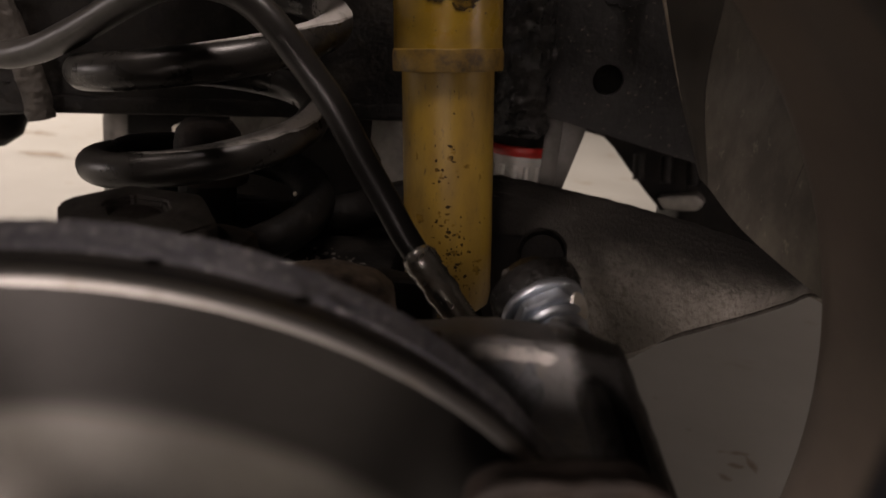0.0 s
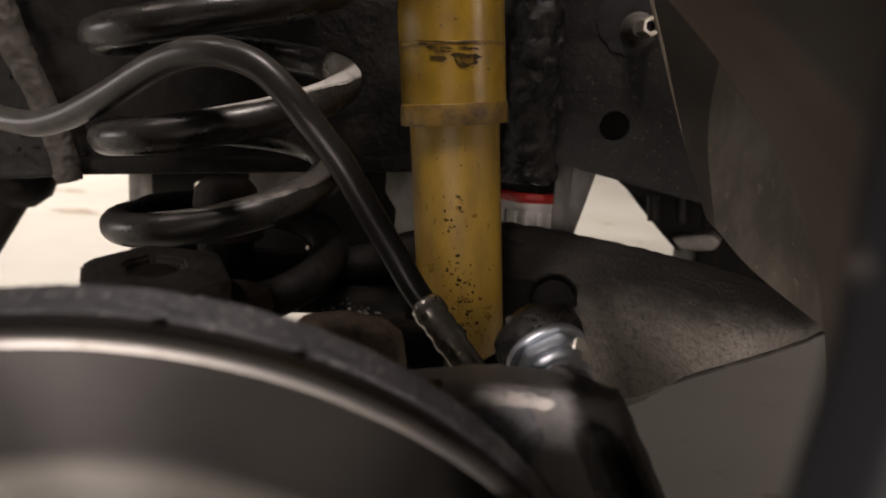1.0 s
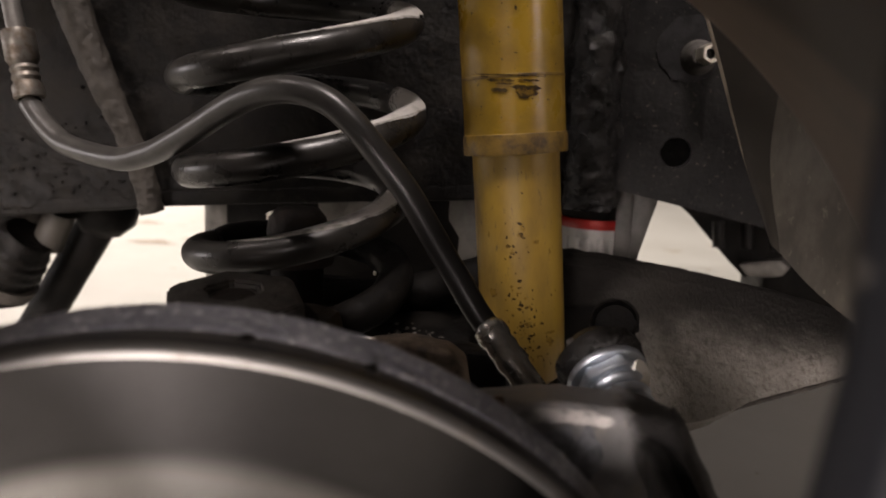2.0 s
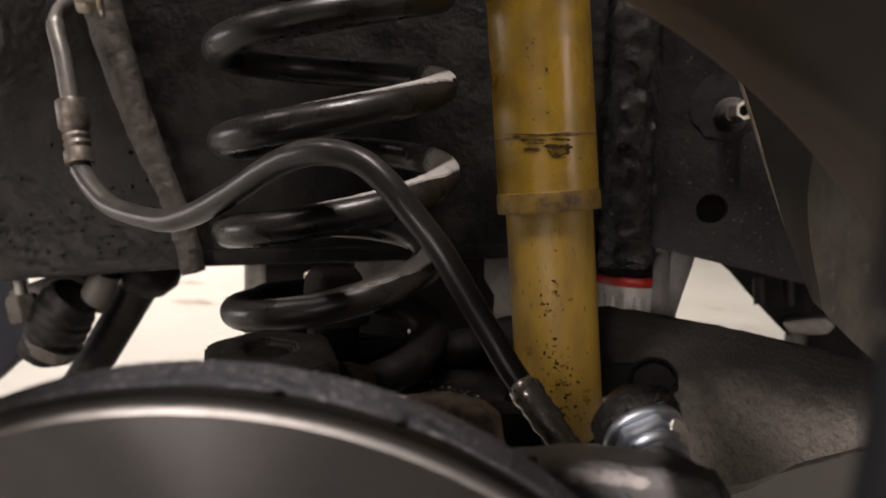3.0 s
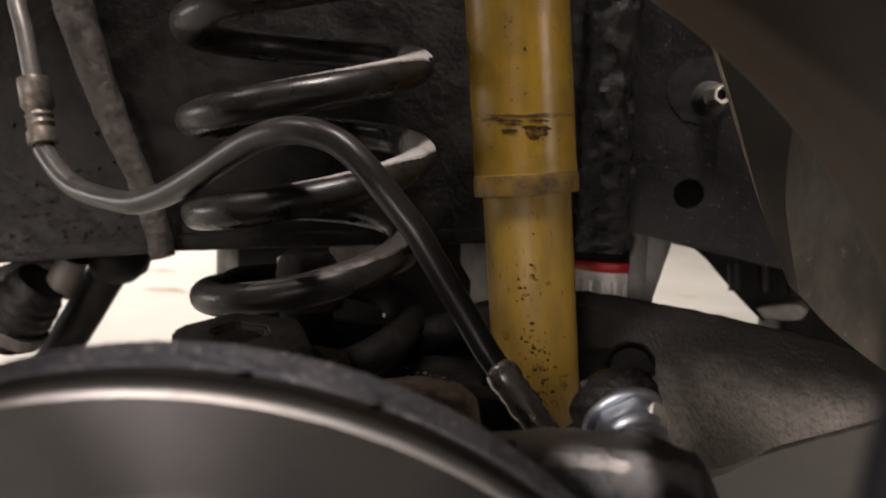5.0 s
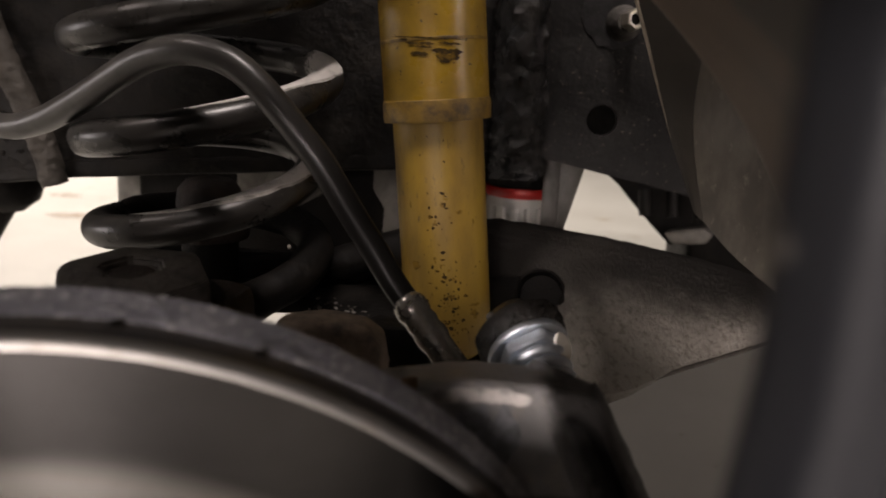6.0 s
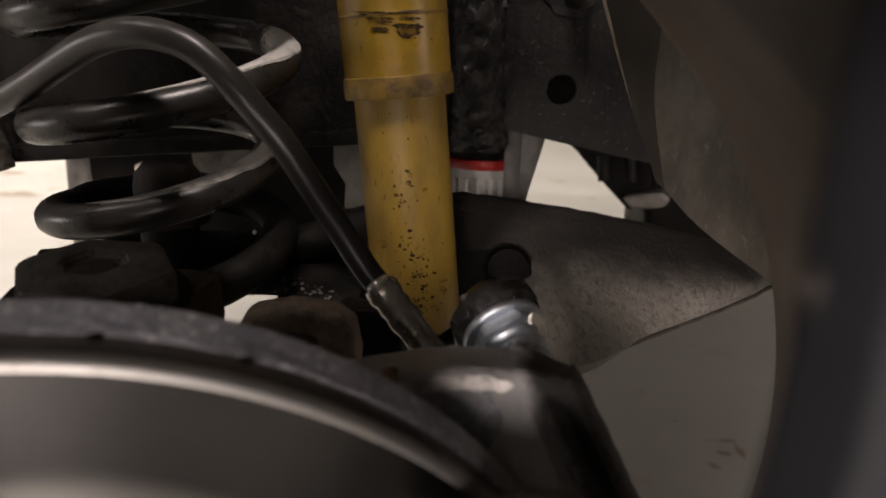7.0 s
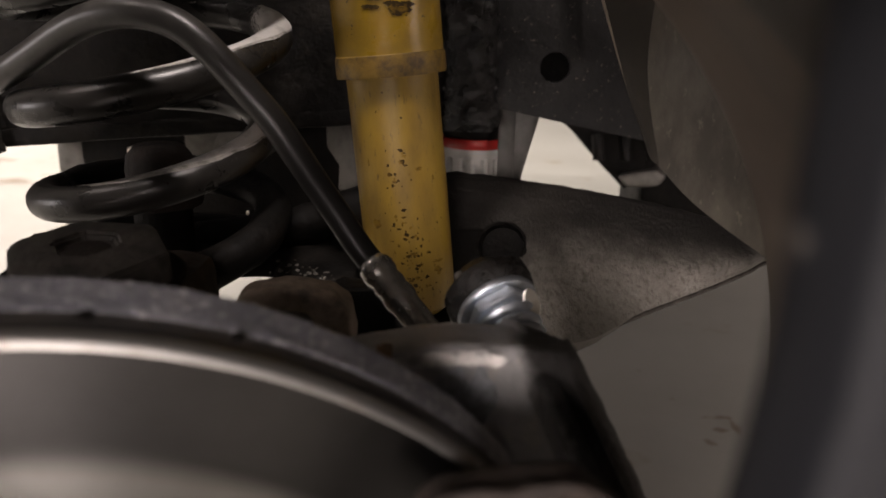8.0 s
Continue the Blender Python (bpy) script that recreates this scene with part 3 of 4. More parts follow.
    for i in range(64):
        z = rnd.uniform(0.505, 0.62) if i > 45 else 0.500 + abs(rnd.gauss(0, 0.030))
        a = rnd.uniform(-2.3, -0.6) if i > 45 else rnd.choice((rnd.uniform(-2.1, -1.2), rnd.uniform(-1.55, -1.1)))
        w, hh = rnd.uniform(0.0002, 0.0006) * (3 if i % 5 == 0 else 1.3), rnd.uniform(0.0003, 0.0011)
        bm = bmesh.new()
        vs = []
        for k in range(7):
            t = 2 * math.pi * k / 7
            rr = rnd.uniform(0.6, 1.2)
            aa = a + w * rr * math.cos(t) / 0.0243
            p = m @ Vector((0, 0, h(z) + hh * rr * math.sin(t))) + Vector((math.cos(aa), math.sin(aa), 0)) * 0.02455
            vs.append(bm.verts.new(p))
        bm.faces.new(vs)
        part("speck", bm, SCUFF, body)
    return shock


build_shock()


# ---------------------------------------------------------------- coil spring
def build_spring():
    spring = thing("coil_spring", "black painted steel coil spring with dust on its upper faces", "coil spring", (-0.058, 0.42, 0.53))
    turns0, turns1 = -2.75, 3.4

    def wire(k):
        th = math.pi + 2 * math.pi * k
        z = 0.662 + (0.049 * k if k > -1 else -0.049 + 0.0455 * (k + 1))
        cx = -0.0630 + (0.669 - z) * 0.06 - (0.0055 * min(1, (-1.15 - k) / 0.35) if k < -1.15 else 0)
        r = 0.0612 - (0.0065 * min(1, (-1.15 - k) / 0.35) if k < -1.15 else 0)
        dx, dy = r * math.cos(th), r * math.sin(th)
        return Vector((cx + dx, 0.42 + dy, z + 0.065 * dx + 0.12 * dy))
    n = int((turns1 - turns0) * 40)
    line = [wire(turns0 + (turns1 - turns0) * i / n) for i in range(n + 1)]
    part("coil", tube(line, 0.0086, 20), SPRING, spring)
    iso = [wire(-2.75 + 0.77 * i / 40) + Vector((0.001, 0, 0.0005)) for i in range(41)]
    part("rubber_isolator", roughen(tube(iso, [0.0100 * math.sqrt(min(1, (0.25 + i) / 4, (40.25 - i) / 4)) for i in range(41)], 24), 0.0005, 110, 5), BLACKIRON, spring, "greasy black rubber ring on the lowest turn")
    part("grease_drop", lathe([(0, -0.0013), (0.0007, -0.0007), (0.0009, 0.0), (0.0006, 0.0008), (0, 0.0012)], 12, Matrix.Translation((-0.0005, 0.357, 0.5695))), NUT_STEEL, spring, "small shining drop")
    # unseen seat added overhead to keep light off the rail behind the spring
    seat = [(0.030, 0.855), (0.074, 0.850), (0.078, 0.853), (0.078, 0.862), (0.066, 0.868), (0.060, 0.905), (0, 0.910)]
    part("unseen_upper_seat", lathe([(r, z) for r, z in seat], 48, Matrix.Translation((-0.078, 0.42, 0.0))), FRAME, spring, "unseen steel seat above the spring, added to shade the rail")
    # pale dust on the turns, its shape painting where light strikes the open side, with a ragged border
    rnd = random.Random(3)
    for k0, k1, wide, grow, lift, mat in ((0.14, 0.62, 1.2, 1.3, 0.00872, DUST_DARK), (0.22, 0.61, 1.0, 1.2, 0.00885, DUST), (-0.86, -0.38, 1.2, 1.3, 0.00872, DUST_DARK), (-0.78, -0.39, 1.0, 1.2, 0.00885, DUST),
                                          (-1.80, -1.42, 1.1, 0.5, 0.00872, DUST_DARK), (-1.68, -1.44, 1.0, 0.45, 0.00890, DUST)):
        i0, i1 = int((k0 - turns0) * 160), int((k1 - turns0) * 160)
        bm = bmesh.new()
        rows = []
        for i in range(i0, i1 + 1):
            p, q = wire(turns0 + i / 160), wire(turns0 + (i + 1) / 160)
            d = (q - p).normalized()
            up = (Vector((0, 0, 1)) - d * d.z).normalized()
            side = d.cross(up)
            u = (i - i0) / (i1 - i0)
            f = wide * (0.05 + 0.95 * u ** grow) * (1 if u < 0.88 else math.sqrt(max(0.02, 1 - ((u - 0.88) / 0.12) ** 2)))
            ragged = 1 + 0.22 * noise.noise(p * 100) + 0.06 * noise.noise(p * 330)
            wl, wr = 0.25 * f, f * ragged
            if u > 0.62 and grow > 1:
                full = min(1, (u - 0.62) / 0.2) * math.sqrt(max(0.0, 1 - max(0, (u - 0.93) / 0.07) ** 2))
                wl = (0.25 * wide + 2.1 * full) * (1 + 0.10 * noise.noise(p * 160 + Vector((5, 0, 0))))
                wr = wr * (1 - full) + 1.0 * full * ragged
            rows.append([bm.verts.new(p + lift * (math.cos(a) * up + math.sin(a) * side)) for a in [-wl + (wl + wr) * j / 8 for j in range(9)]])
        for a, b in zip(rows, rows[1:]):
            for j in range(8):
                bm.faces.new((a[j], a[j + 1], b[j + 1], b[j]))
        part("dust", bm, mat, spring, "pale dust, laid only on the lit ends of the turns")
    return spring


build_spring()


# ---------------------------------------------------------------- brake hose
def build_hose():
    hose = thing("brake_hose", "black rubber brake hose with crimped metal ends curving before the spring", "brake hose", (0.076, 0.305, 0.537))
    pts = [(-0.259, 0.46, 0.640), (-0.243, 0.452, 0.627), (-0.219, 0.440, 0.616), (-0.169, 0.412, 0.612), (-0.141, 0.398, 0.617), (-0.119, 0.385, 0.625), (-0.098, 0.372, 0.634),
           (-0.078, 0.360, 0.6435), (-0.062, 0.351, 0.650), (-0.046, 0.343, 0.6535), (-0.032, 0.338, 0.6535), (-0.019, 0.335, 0.650), (-0.009, 0.333, 0.6435), (0.000, 0.332, 0.635),
           (0.009, 0.331, 0.625), (0.019, 0.330, 0.6135), (0.027, 0.330, 0.6015), (0.035, 0.330, 0.589), (0.044, 0.329, 0.576), (0.052, 0.3265, 0.5645), (0.0600, 0.3230, 0.5555)]
    line = curve_points(pts, 6)
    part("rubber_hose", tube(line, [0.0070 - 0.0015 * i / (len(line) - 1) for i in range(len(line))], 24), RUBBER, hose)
    up, dn = Vector((-0.2695, 0.465, 0.686)), Vector((-0.259, 0.46, 0.643))
    L = (dn - up).length
    ax = dn - up
    part("upper_ferrule", lathe([(0.004, 0), (0.0098, 0.0005), (0.0102, 0.002), (0.0102, L * 0.42), (0.0088, L * 0.48), (0.0078, L * 0.52), (0.0088, L * 0.57), (0.0078, L * 0.63),
                                 (0.0088, L * 0.69), (0.0078, L * 0.75), (0.0096, L * 0.82), (0.0096, L * 0.98), (0.007, L)], 32, along(up, ax)), BRASS, hose, "crimped metal ferrule with three rings")
    pipe = curve_points([(-0.2695, 0.465, 0.684), (-0.279, 0.47, 0.715), (-0.288, 0.475, 0.737), (-0.287, 0.48, 0.750), (-0.277, 0.486, 0.758), (-0.271, 0.490, 0.760)], 8)
    part("metal_pipe", tube(pipe, [0.0058 if i < 18 else 0.0048 for i in range(len(pipe))], 16), PIPE, hose, "bent grey metal pipe")
    part("flare_nut", hexagon(0.0112, 0.013, along((-0.281, 0.486, 0.7585), (0.80, 0.48, 0.10))), NUT_STEEL, hose, "pale hexagonal pipe nut")
    part("nut_washer", lathe([(0.006, 0), (0.0136, 0), (0.0142, 0.001), (0.0142, 0.003), (0.006, 0.0035)], 32, along((-0.269, 0.494, 0.7595), (0.80, 0.48, 0.10))), NUT_STEEL, hose)
    a, b = Vector((0.0596, 0.3225, 0.5562)), Vector((0.0880, 0.3000, 0.5295))
    ax = b - a
    L = ax.length
    part("lower_ferrule", lathe([(0.0058, -0.003), (0.0068, -0.002), (0.0073, 0.0), (0.0073, L * 0.10), (0.0064, L * 0.15), (0.0070, L * 0.21), (0.0064, L * 0.28), (0.0071, L * 0.34), (0.0071, L * 0.40),
                                 (0.0062, L * 0.46), (0.0062, L), (0, L)], 10, along(a, ax)), CRIMP, hose, "dark crimped metal ferrule")
    return hose


build_hose()


# ---------------------------------------------------------------- frame behind the spring
def build_frame():
    rail = thing("frame_rail", "grimy black steel frame rail with pitted undersealed face", "frame rail", (-0.1, 0.56, 0.57))
    face = [(-0.455, 0.545, 0.540), (-0.411, 0.545, 0.546), (-0.238, 0.545, 0.569), (-0.21, 0.548, 0.572), (0.013, 0.56, 0.586), (0.085, 0.57, 0.592), (0.085, 0.60, 1.0), (-0.30, 0.56, 1.0), (-0.30, 0.55, 0.7680), (-0.333, 0.545, 0.769), (-0.380, 0.545, 0.776), (-0.398, 0.545, 0.778), (-0.401, 0.545, 0.704), (-0.405, 0.545, 0.646), (-0.416, 0.545, 0.621), (-0.455, 0.545, 0.600)]
    part("web", roughen(roughen(slab(face, (0, 0.012, 0), 0.002, 2, 0.005), 0.0020, 60), 0.0016, 180, 3), FRAME, rail, "pitted rail side")
    beam = [(-0.60, 0.548, 0.79), (-0.381, 0.548, 0.778), (-0.360, 0.548, 0.786), (-0.338, 0.548, 0.7955), (-0.303, 0.548, 0.811), (-0.303, 0.548, 1.0), (-0.60, 0.548, 1.0)]
    part("upper_beam", slab(beam, (0, 0.005, 0), 0.001), FRAME, rail)
    part("end_plate", slab([(-0.52, 0.562, 0.56), (-0.385, 0.562, 0.56), (-0.385, 0.562, 0.776), (-0.52, 0.562, 0.80)], (0, 0.006, 0), 0.001), BLACKIRON, rail, "black plate at the rail end")
    # pale triangle built in place of a bright glint behind the upper coil
    part("tab", slab([(-0.105, 0.540, 0.754), (-0.089, 0.540, 0.757), (-0.091, 0.540, 0.749)], (0, 0.008, 0), 0.0006), BRACKET, rail, "small pale triangle standing for a glint on the rail")
    rib = curve_points([(-0.303, 0.535, 0.790), (-0.281, 0.532, 0.725), (-0.261, 0.532, 0.672), (-0.241, 0.532, 0.630), (-0.226, 0.534, 0.590), (-0.220, 0.536, 0.562)], 24)
    part("rib", roughen(roughen(tube(rib, [0.015 - 0.006 * min(1, i / 72) for i in range(len(rib))], 36), 0.0011, 90, 3), 0.0008, 300, 5), RIB, rail, "rough dusty welded rib")
    part("flange", roughen(slab([(-0.455, 0.545, 0.536), (-0.21, 0.545, 0.566), (0.085, 0.565, 0.588), (0.085, 0.70, 0.588), (-0.21, 0.70, 0.572), (-0.455, 0.70, 0.545)], (0, 0, 0.012), 0.002, 2, 0.02), 0.001, 70, 5), FRAME, rail)
    rnd = random.Random(12)
    flakes = bmesh.new()
    for i in range(90):
        x, z = rnd.uniform(-0.42, -0.25), 0.0
        z = 0.57 + (x + 0.30) * 0.13 + abs(rnd.gauss(0, 0.035))
        rx, rz = rnd.uniform(0.0008, 0.0032), rnd.uniform(0.0006, 0.0022)
        ring = [flakes.verts.new((x + rx * rnd.uniform(0.5, 1.2) * math.cos(math.pi * k / 4), 0.5442 - rnd.uniform(0.0, 0.0008), z + rz * rnd.uniform(0.5, 1.2) * math.sin(math.pi * k / 4))) for k in range(8)]
        tip = flakes.verts.new((x, 0.5434 - rnd.uniform(0, 0.0008), z))
        foot = [flakes.verts.new((v.co.x, 0.548, v.co.z)) for v in ring]
        for k in range(8):
            flakes.faces.new((ring[k], ring[(k + 1) % 8], tip))
            flakes.faces.new((foot[k], foot[(k + 1) % 8], ring[(k + 1) % 8], ring[k]))
    tagged(part("rust_scale", flakes, FRAME, rail, "blistered rust flakes", sharp=20), "blistered rust flakes", kind="stuff")
    plate = [(0.085, 0.572, 0.588), (0.121, 0.572, 0.596), (0.226, 0.572, 0.575), (0.42, 0.572, 0.53), (0.42, 0.572, 1.0), (0.085, 0.572, 1.0)]
    part("side_plate", slab_hole(plate, (0.1605, 0.572, 0.6245), 0.0105, (0, 0.006, 0)), PLATE, rail, "smooth dark side plate")
    part("plate_hole", lathe([(0, 0.020), (0.013, 0.020), (0.013, 0.0065), (0.0107, 0.0065)], 32, along((0.1605, 0.572, 0.6245), (0, 1, 0))), FRAME, rail, "dark round hole")
    post = curve_points([(0.105, 0.556, 0.99), (0.103, 0.553, 0.82), (0.101, 0.552, 0.70), (0.102, 0.552, 0.62), (0.104, 0.556, 0.585)], 30)
    part("weld_post", roughen(roughen(tube(post, 0.018, 40), 0.003, 90, 8), 0.0016, 260, 2), GREASE, rail, "rough greasy vertical weld bead")
    ragged = [(0.1670 + r * math.cos(a), 0.5710, 0.6925 + r * math.sin(a)) for a, r in [(math.pi * k / 24, 0.0225 + 0.003 * noise.noise(Vector((3 * math.cos(math.pi * k / 24), 3 * math.sin(math.pi * k / 24), 0.0))) + 0.005 * math.cos(math.pi * k / 24 - 2.3)) for k in range(48)]]
    part("scrape", slab(ragged, (0, 0.0006, 0)), SCRAPE, rail, "scraped paler paint round the stud")
    part("stud_boss", lathe([(0, -0.016), (0.006, -0.016), (0.0078, -0.009), (0.0100, -0.005), (0.0122, -0.001), (0.0122, 0.004)], 28, along((0.1690, 0.5720, 0.690), (0.0, 1, 0))), NUT_DARK, rail, "dull dark metal boss")
    part("stud", hexagon(0.0072, 0.014, along((0.1705, 0.560, 0.6905), (0.25, -1, 0.05)), 0.12, 0.0042), NUT_STEEL, rail, "small dull plated stud with a dark socket")
    part("socket", lathe([(0, 0.0100), (0.0036, 0.0102), (0.0036, 0.0108), (0, 0.0106)], 18, along((0.1705, 0.560, 0.6905), (0.25, -1, 0.05))), BLACKIRON, rail, "dark socket of the stud")
    return rail


build_frame()


def build_body():
    body = thing("car_body", "dark underside of the car body over the axle", "car body", (0, 1.2, 0.58))
    part("inner_wing", box(-0.44, 1.1, 0.72, 0.74, 0.62, 1.05), BLACKIRON, body)
    # pan reach is set to keep the far lamp off the floor below
    part("floor_pan", slab([(-0.45, 0.80, 0.66), (2.6, 0.75, 0.62), (2.6, 2.25, 0.62), (0.0, 2.25, 0.62), (-0.45, 1.9, 0.66)], (0, 0, 0.03), 0.004), BLACKIRON, body)
    # hidden box added to stop a patch of key light on the floor
    part("floor_shade_block", box(0.43, 1.10, 0.585, 0.80, 0.605, 0.640, 0.004), BLACKIRON, body)
    part("engine_sump", roughen(box(-0.35, 0.5, 0.80, 1.3, 0.60, 0.85, 0.02, 0.08), 0.006, 14), BLACKIRON, body)
    # unseen wing; its flange and lower edge are set to block lamp light
    rows = []
    for y, z in ((-0.115, -0.025), (-0.125, 0.06), (-0.110, 0.14), (-0.075, 0.19), (-0.04, 0.21), (0.0, 0.215), (0.08, 0.218), (0.15, 0.218), (0.19, 0.214), (0.195, 0.20)):
        rows.append([(x, y + 0.02 * (x / 0.9) ** 2, 0.79 + z * 1.3 - 0.03 * (x / 0.9) ** 2) for x in [-0.9 + 0.1 * i for i in range(19)]])
    part("front_wing", sheet(rows, 0.0015), SPOKE, body, "unseen dark blue painted wing, shaped to block lamp light")
    liner = [(-0.86, 0.80, 0.68), (-0.43, 0.80, 0.68), (-0.643, 0.80, 0.58), (-0.625, 0.80, 0.501), (-0.608, 0.80, 0.446), (-0.596, 0.80, 0.425), (-0.626, 0.80, 0.386), (-0.668, 0.80, 0.35), (-0.86, 0.80, 0.26)]
    part("arch_liner", slab(liner, (-0.02, 0.05, 0), 0.004), BLUE, body, "dark blue plastic arch liner")
    return body


build_body()


# ---------------------------------------------------------------- splash shield
def build_shield():
    shield = thing("splash_shield", "scratched grey plastic splash shield beside the frame", "splash shield", (0.25, 0.46, 0.53))
    # the upper rows are an unseen overhang added to shade the arm
    rows = [[(0.085, 0.06, 0.900), (0.18, 0.05, 0.905), (0.30, 0.04, 0.890), (0.46, 0.03, 0.840)],
            [(0.085, 0.25, 0.905), (0.17, 0.24, 0.905), (0.26, 0.22, 0.890), (0.42, 0.20, 0.840)],
            [(0.090, 0.42, 0.870), (0.160, 0.41, 0.87), (0.24, 0.37, 0.86), (0.34, 0.32, 0.82)],
            [(0.120, 0.480, 0.800), (0.180, 0.458, 0.80), (0.245, 0.425, 0.80), (0.33, 0.39, 0.80)],
            [(0.143, 0.480, 0.745), (0.194, 0.460, 0.745), (0.250, 0.43, 0.740), (0.335, 0.40, 0.74)],
            [(0.1645, 0.480, 0.690), (0.1995, 0.464, 0.690), (0.250, 0.442, 0.680), (0.335, 0.40, 0.67)],
            [(0.186, 0.480, 0.632), (0.1985, 0.466, 0.630), (0.245, 0.450, 0.615), (0.335, 0.41, 0.60)],
            [(0.2085, 0.480, 0.580), (0.213, 0.476, 0.574), (0.245, 0.472, 0.545), (0.330, 0.450, 0.490)]]
    fine = smooth_grid(rows, 6)
    # same sheet as the panel; the flange's shade is put into its darker colour
    part("flange", sheet([r[:7] for r in fine], 0.0018), LINER_DARK, shield, "folded edge, painted darker for facing away from the light")
    part("panel", sheet([r[6:] for r in fine], 0.0018), LINER, shield, "scratched grey panel")
    edge = [Vector(r[0]) + Vector((0, -0.0012, 0)) for r in fine[12:]]
    part("worn_edge", tube(edge, 0.0013, 8), CHIP, shield, "worn pale edge")
    # pale chips, laid on the panel
    rnd = random.Random(6)
    for gx, gz, w, h in ((0.222, 0.636, 0.0014, 0.0040), (0.232, 0.590, 0.0022, 0.0008), (0.228, 0.588, 0.0010, 0.0009), (0.250, 0.556, 0.0040, 0.0022)):
        i, j = min(((i, j) for i in range(1, len(fine) - 1) for j in range(7, len(fine[0]) - 1)), key=lambda q: (fine[q[0]][q[1]][0] - gx) ** 2 + (fine[q[0]][q[1]][2] - gz) ** 2)
        p = Vector(fine[i][j])
        du = (Vector(fine[i][j + 1]) - Vector(fine[i][j - 1])).normalized()
        dv = (Vector(fine[i + 1][j]) - Vector(fine[i - 1][j])).normalized()
        nn = du.cross(dv).normalized()
        nn = nn if nn.y < 0 else -nn
        ring = [p + nn * 0.0012 + du * w * rnd.uniform(0.6, 1.2) * math.cos(math.pi * k / 5) + dv * h * rnd.uniform(0.6, 1.2) * math.sin(math.pi * k / 5) for k in range(10)]
        part("chip", slab(ring, nn * 0.0004), CHIP, shield, "pale chip")
    # long faint scratches down the panel
    for k in range(26):
        col, r0, pale = rnd.randrange(7, len(fine[0]) - 1), rnd.randrange(18, 36), k % 4 == 0
        r1 = min(len(fine) - 1, r0 + (rnd.randrange(3, 5) if pale else rnd.randrange(4, 12)))
        if r1 - r0 < 3:
            continue
        drift = rnd.uniform(-0.0008, 0.0016)
        pts = curve_points([Vector(fine[i][col]) + Vector((drift * (i - r0) + 0.0007 * math.sin(i * 1.3 + k), 0.0, 0.0)) for i in range(r0, r1)], 3)
        w = rnd.choice((0.0003, 0.0004, 0.0006))
        part("scratch", tube([p + Vector((0, -0.0005, 0)) for p in pts], [w * (0.2 + math.sin(math.pi * i / (len(pts) - 1))) for i in range(len(pts))], 6), WORN if pale else LINER_DARK, shield, "faint scratch")
    return shield


build_shield()


# ---------------------------------------------------------------- lower control arm
def build_arm():
    arm = thing("control_arm", "rough dusty cast control arm with a round hole", "control arm", (0.15, 0.45, 0.50))
    top = [(0.076, 0.505, 0.5610), (0.146, 0.505, 0.5565), (0.200, 0.505, 0.5480), (0.240, 0.505, 0.5400), (0.274, 0.505, 0.5290), (0.300, 0.505, 0.5200), (0.335, 0.505, 0.506)]
    back = [(x, y + 0.03, z - 0.012) for x, y, z in top]
    lip = [(0.080, 0.492, 0.5495), (0.146, 0.470, 0.5415), (0.200, 0.472, 0.5365), (0.240, 0.476, 0.5320), (0.274, 0.482, 0.5255), (0.300, 0.492, 0.5185), (0.335, 0.498, 0.505)]
    mid = [(0.086, 0.478, 0.530), (0.146, 0.43, 0.5285), (0.200, 0.44, 0.5240), (0.240, 0.455, 0.5205), (0.274, 0.475, 0.5175), (0.300, 0.500, 0.5140), (0.335, 0.510, 0.5030)]
    low = [(0.112, 0.430, 0.506), (0.144, 0.362, 0.5080), (0.195, 0.409, 0.5075), (0.240, 0.450, 0.5072), (0.274, 0.481, 0.5079), (0.300, 0.505, 0.5085), (0.335, 0.512, 0.500)]
    # one skin from the back, over the rounded shoulder, down the pitted face
    ring = along((0.1187, 0.440, 0.5335), (-0.12, -0.86, 0.38))
    inv = ring.inverted()
    over = [((a[0] + b[0]) / 2, a[1] - 0.016, a[2] * 0.72 + b[2] * 0.28 - 0.0002) for a, b in zip(top, lip)]
    grid = smooth_grid([back, top, over, lip, mid, low], 34)
    face = roughen(roughen(roughen(sheet(grid, 0.006), 0.0005, 120, 2), 0.00025, 330, 5), 0.00022, 700, 7)
    gone = []
    for f in face.faces:
        c = f.calc_center_median()
        q, left = inv @ c, 0.1187 - c.x
        if q.xy.length < 0.0132 or (c.y < 0.50 and left > 0 and q.x < 0.0132 * math.sqrt(max(0, 1 - (left / 0.042) ** 2))):
            gone.append(f)
    bmesh.ops.delete(face, geom=gone, context="FACES")
    rim = curve_points([(0.125, 0.3445, 0.5072)] + [(x, y - 0.0006, z - 0.0010) for x, y, z in low[1:]], 10)
    part("lower_edge", roughen(tube(rim, 0.0012, 12), 0.0002, 150, 3), ARM_OILY, arm, "rounded lower edge of the arm")
    part("gusset", face, ARM, arm, "grey dusty pitted arm face, its shoulder darkened by oil and painted shade")
    beam = curve_points([(-0.16, 0.47, 0.512), (-0.06, 0.48, 0.520), (-0.01, 0.50, 0.524), (0.03, 0.505, 0.538), (0.086, 0.510, 0.548), (0.15, 0.525, 0.538), (0.21, 0.53, 0.528), (0.30, 0.54, 0.513), (0.34, 0.545, 0.504)], 8)
    part("beam", roughen(tube(beam, [0.0135 - 0.007 * max(0, (p[0] - 0.15) / 0.19) for p in beam], 18), 0.0015, 110, 6), BLACKIRON, arm, "black oily tubular edge")
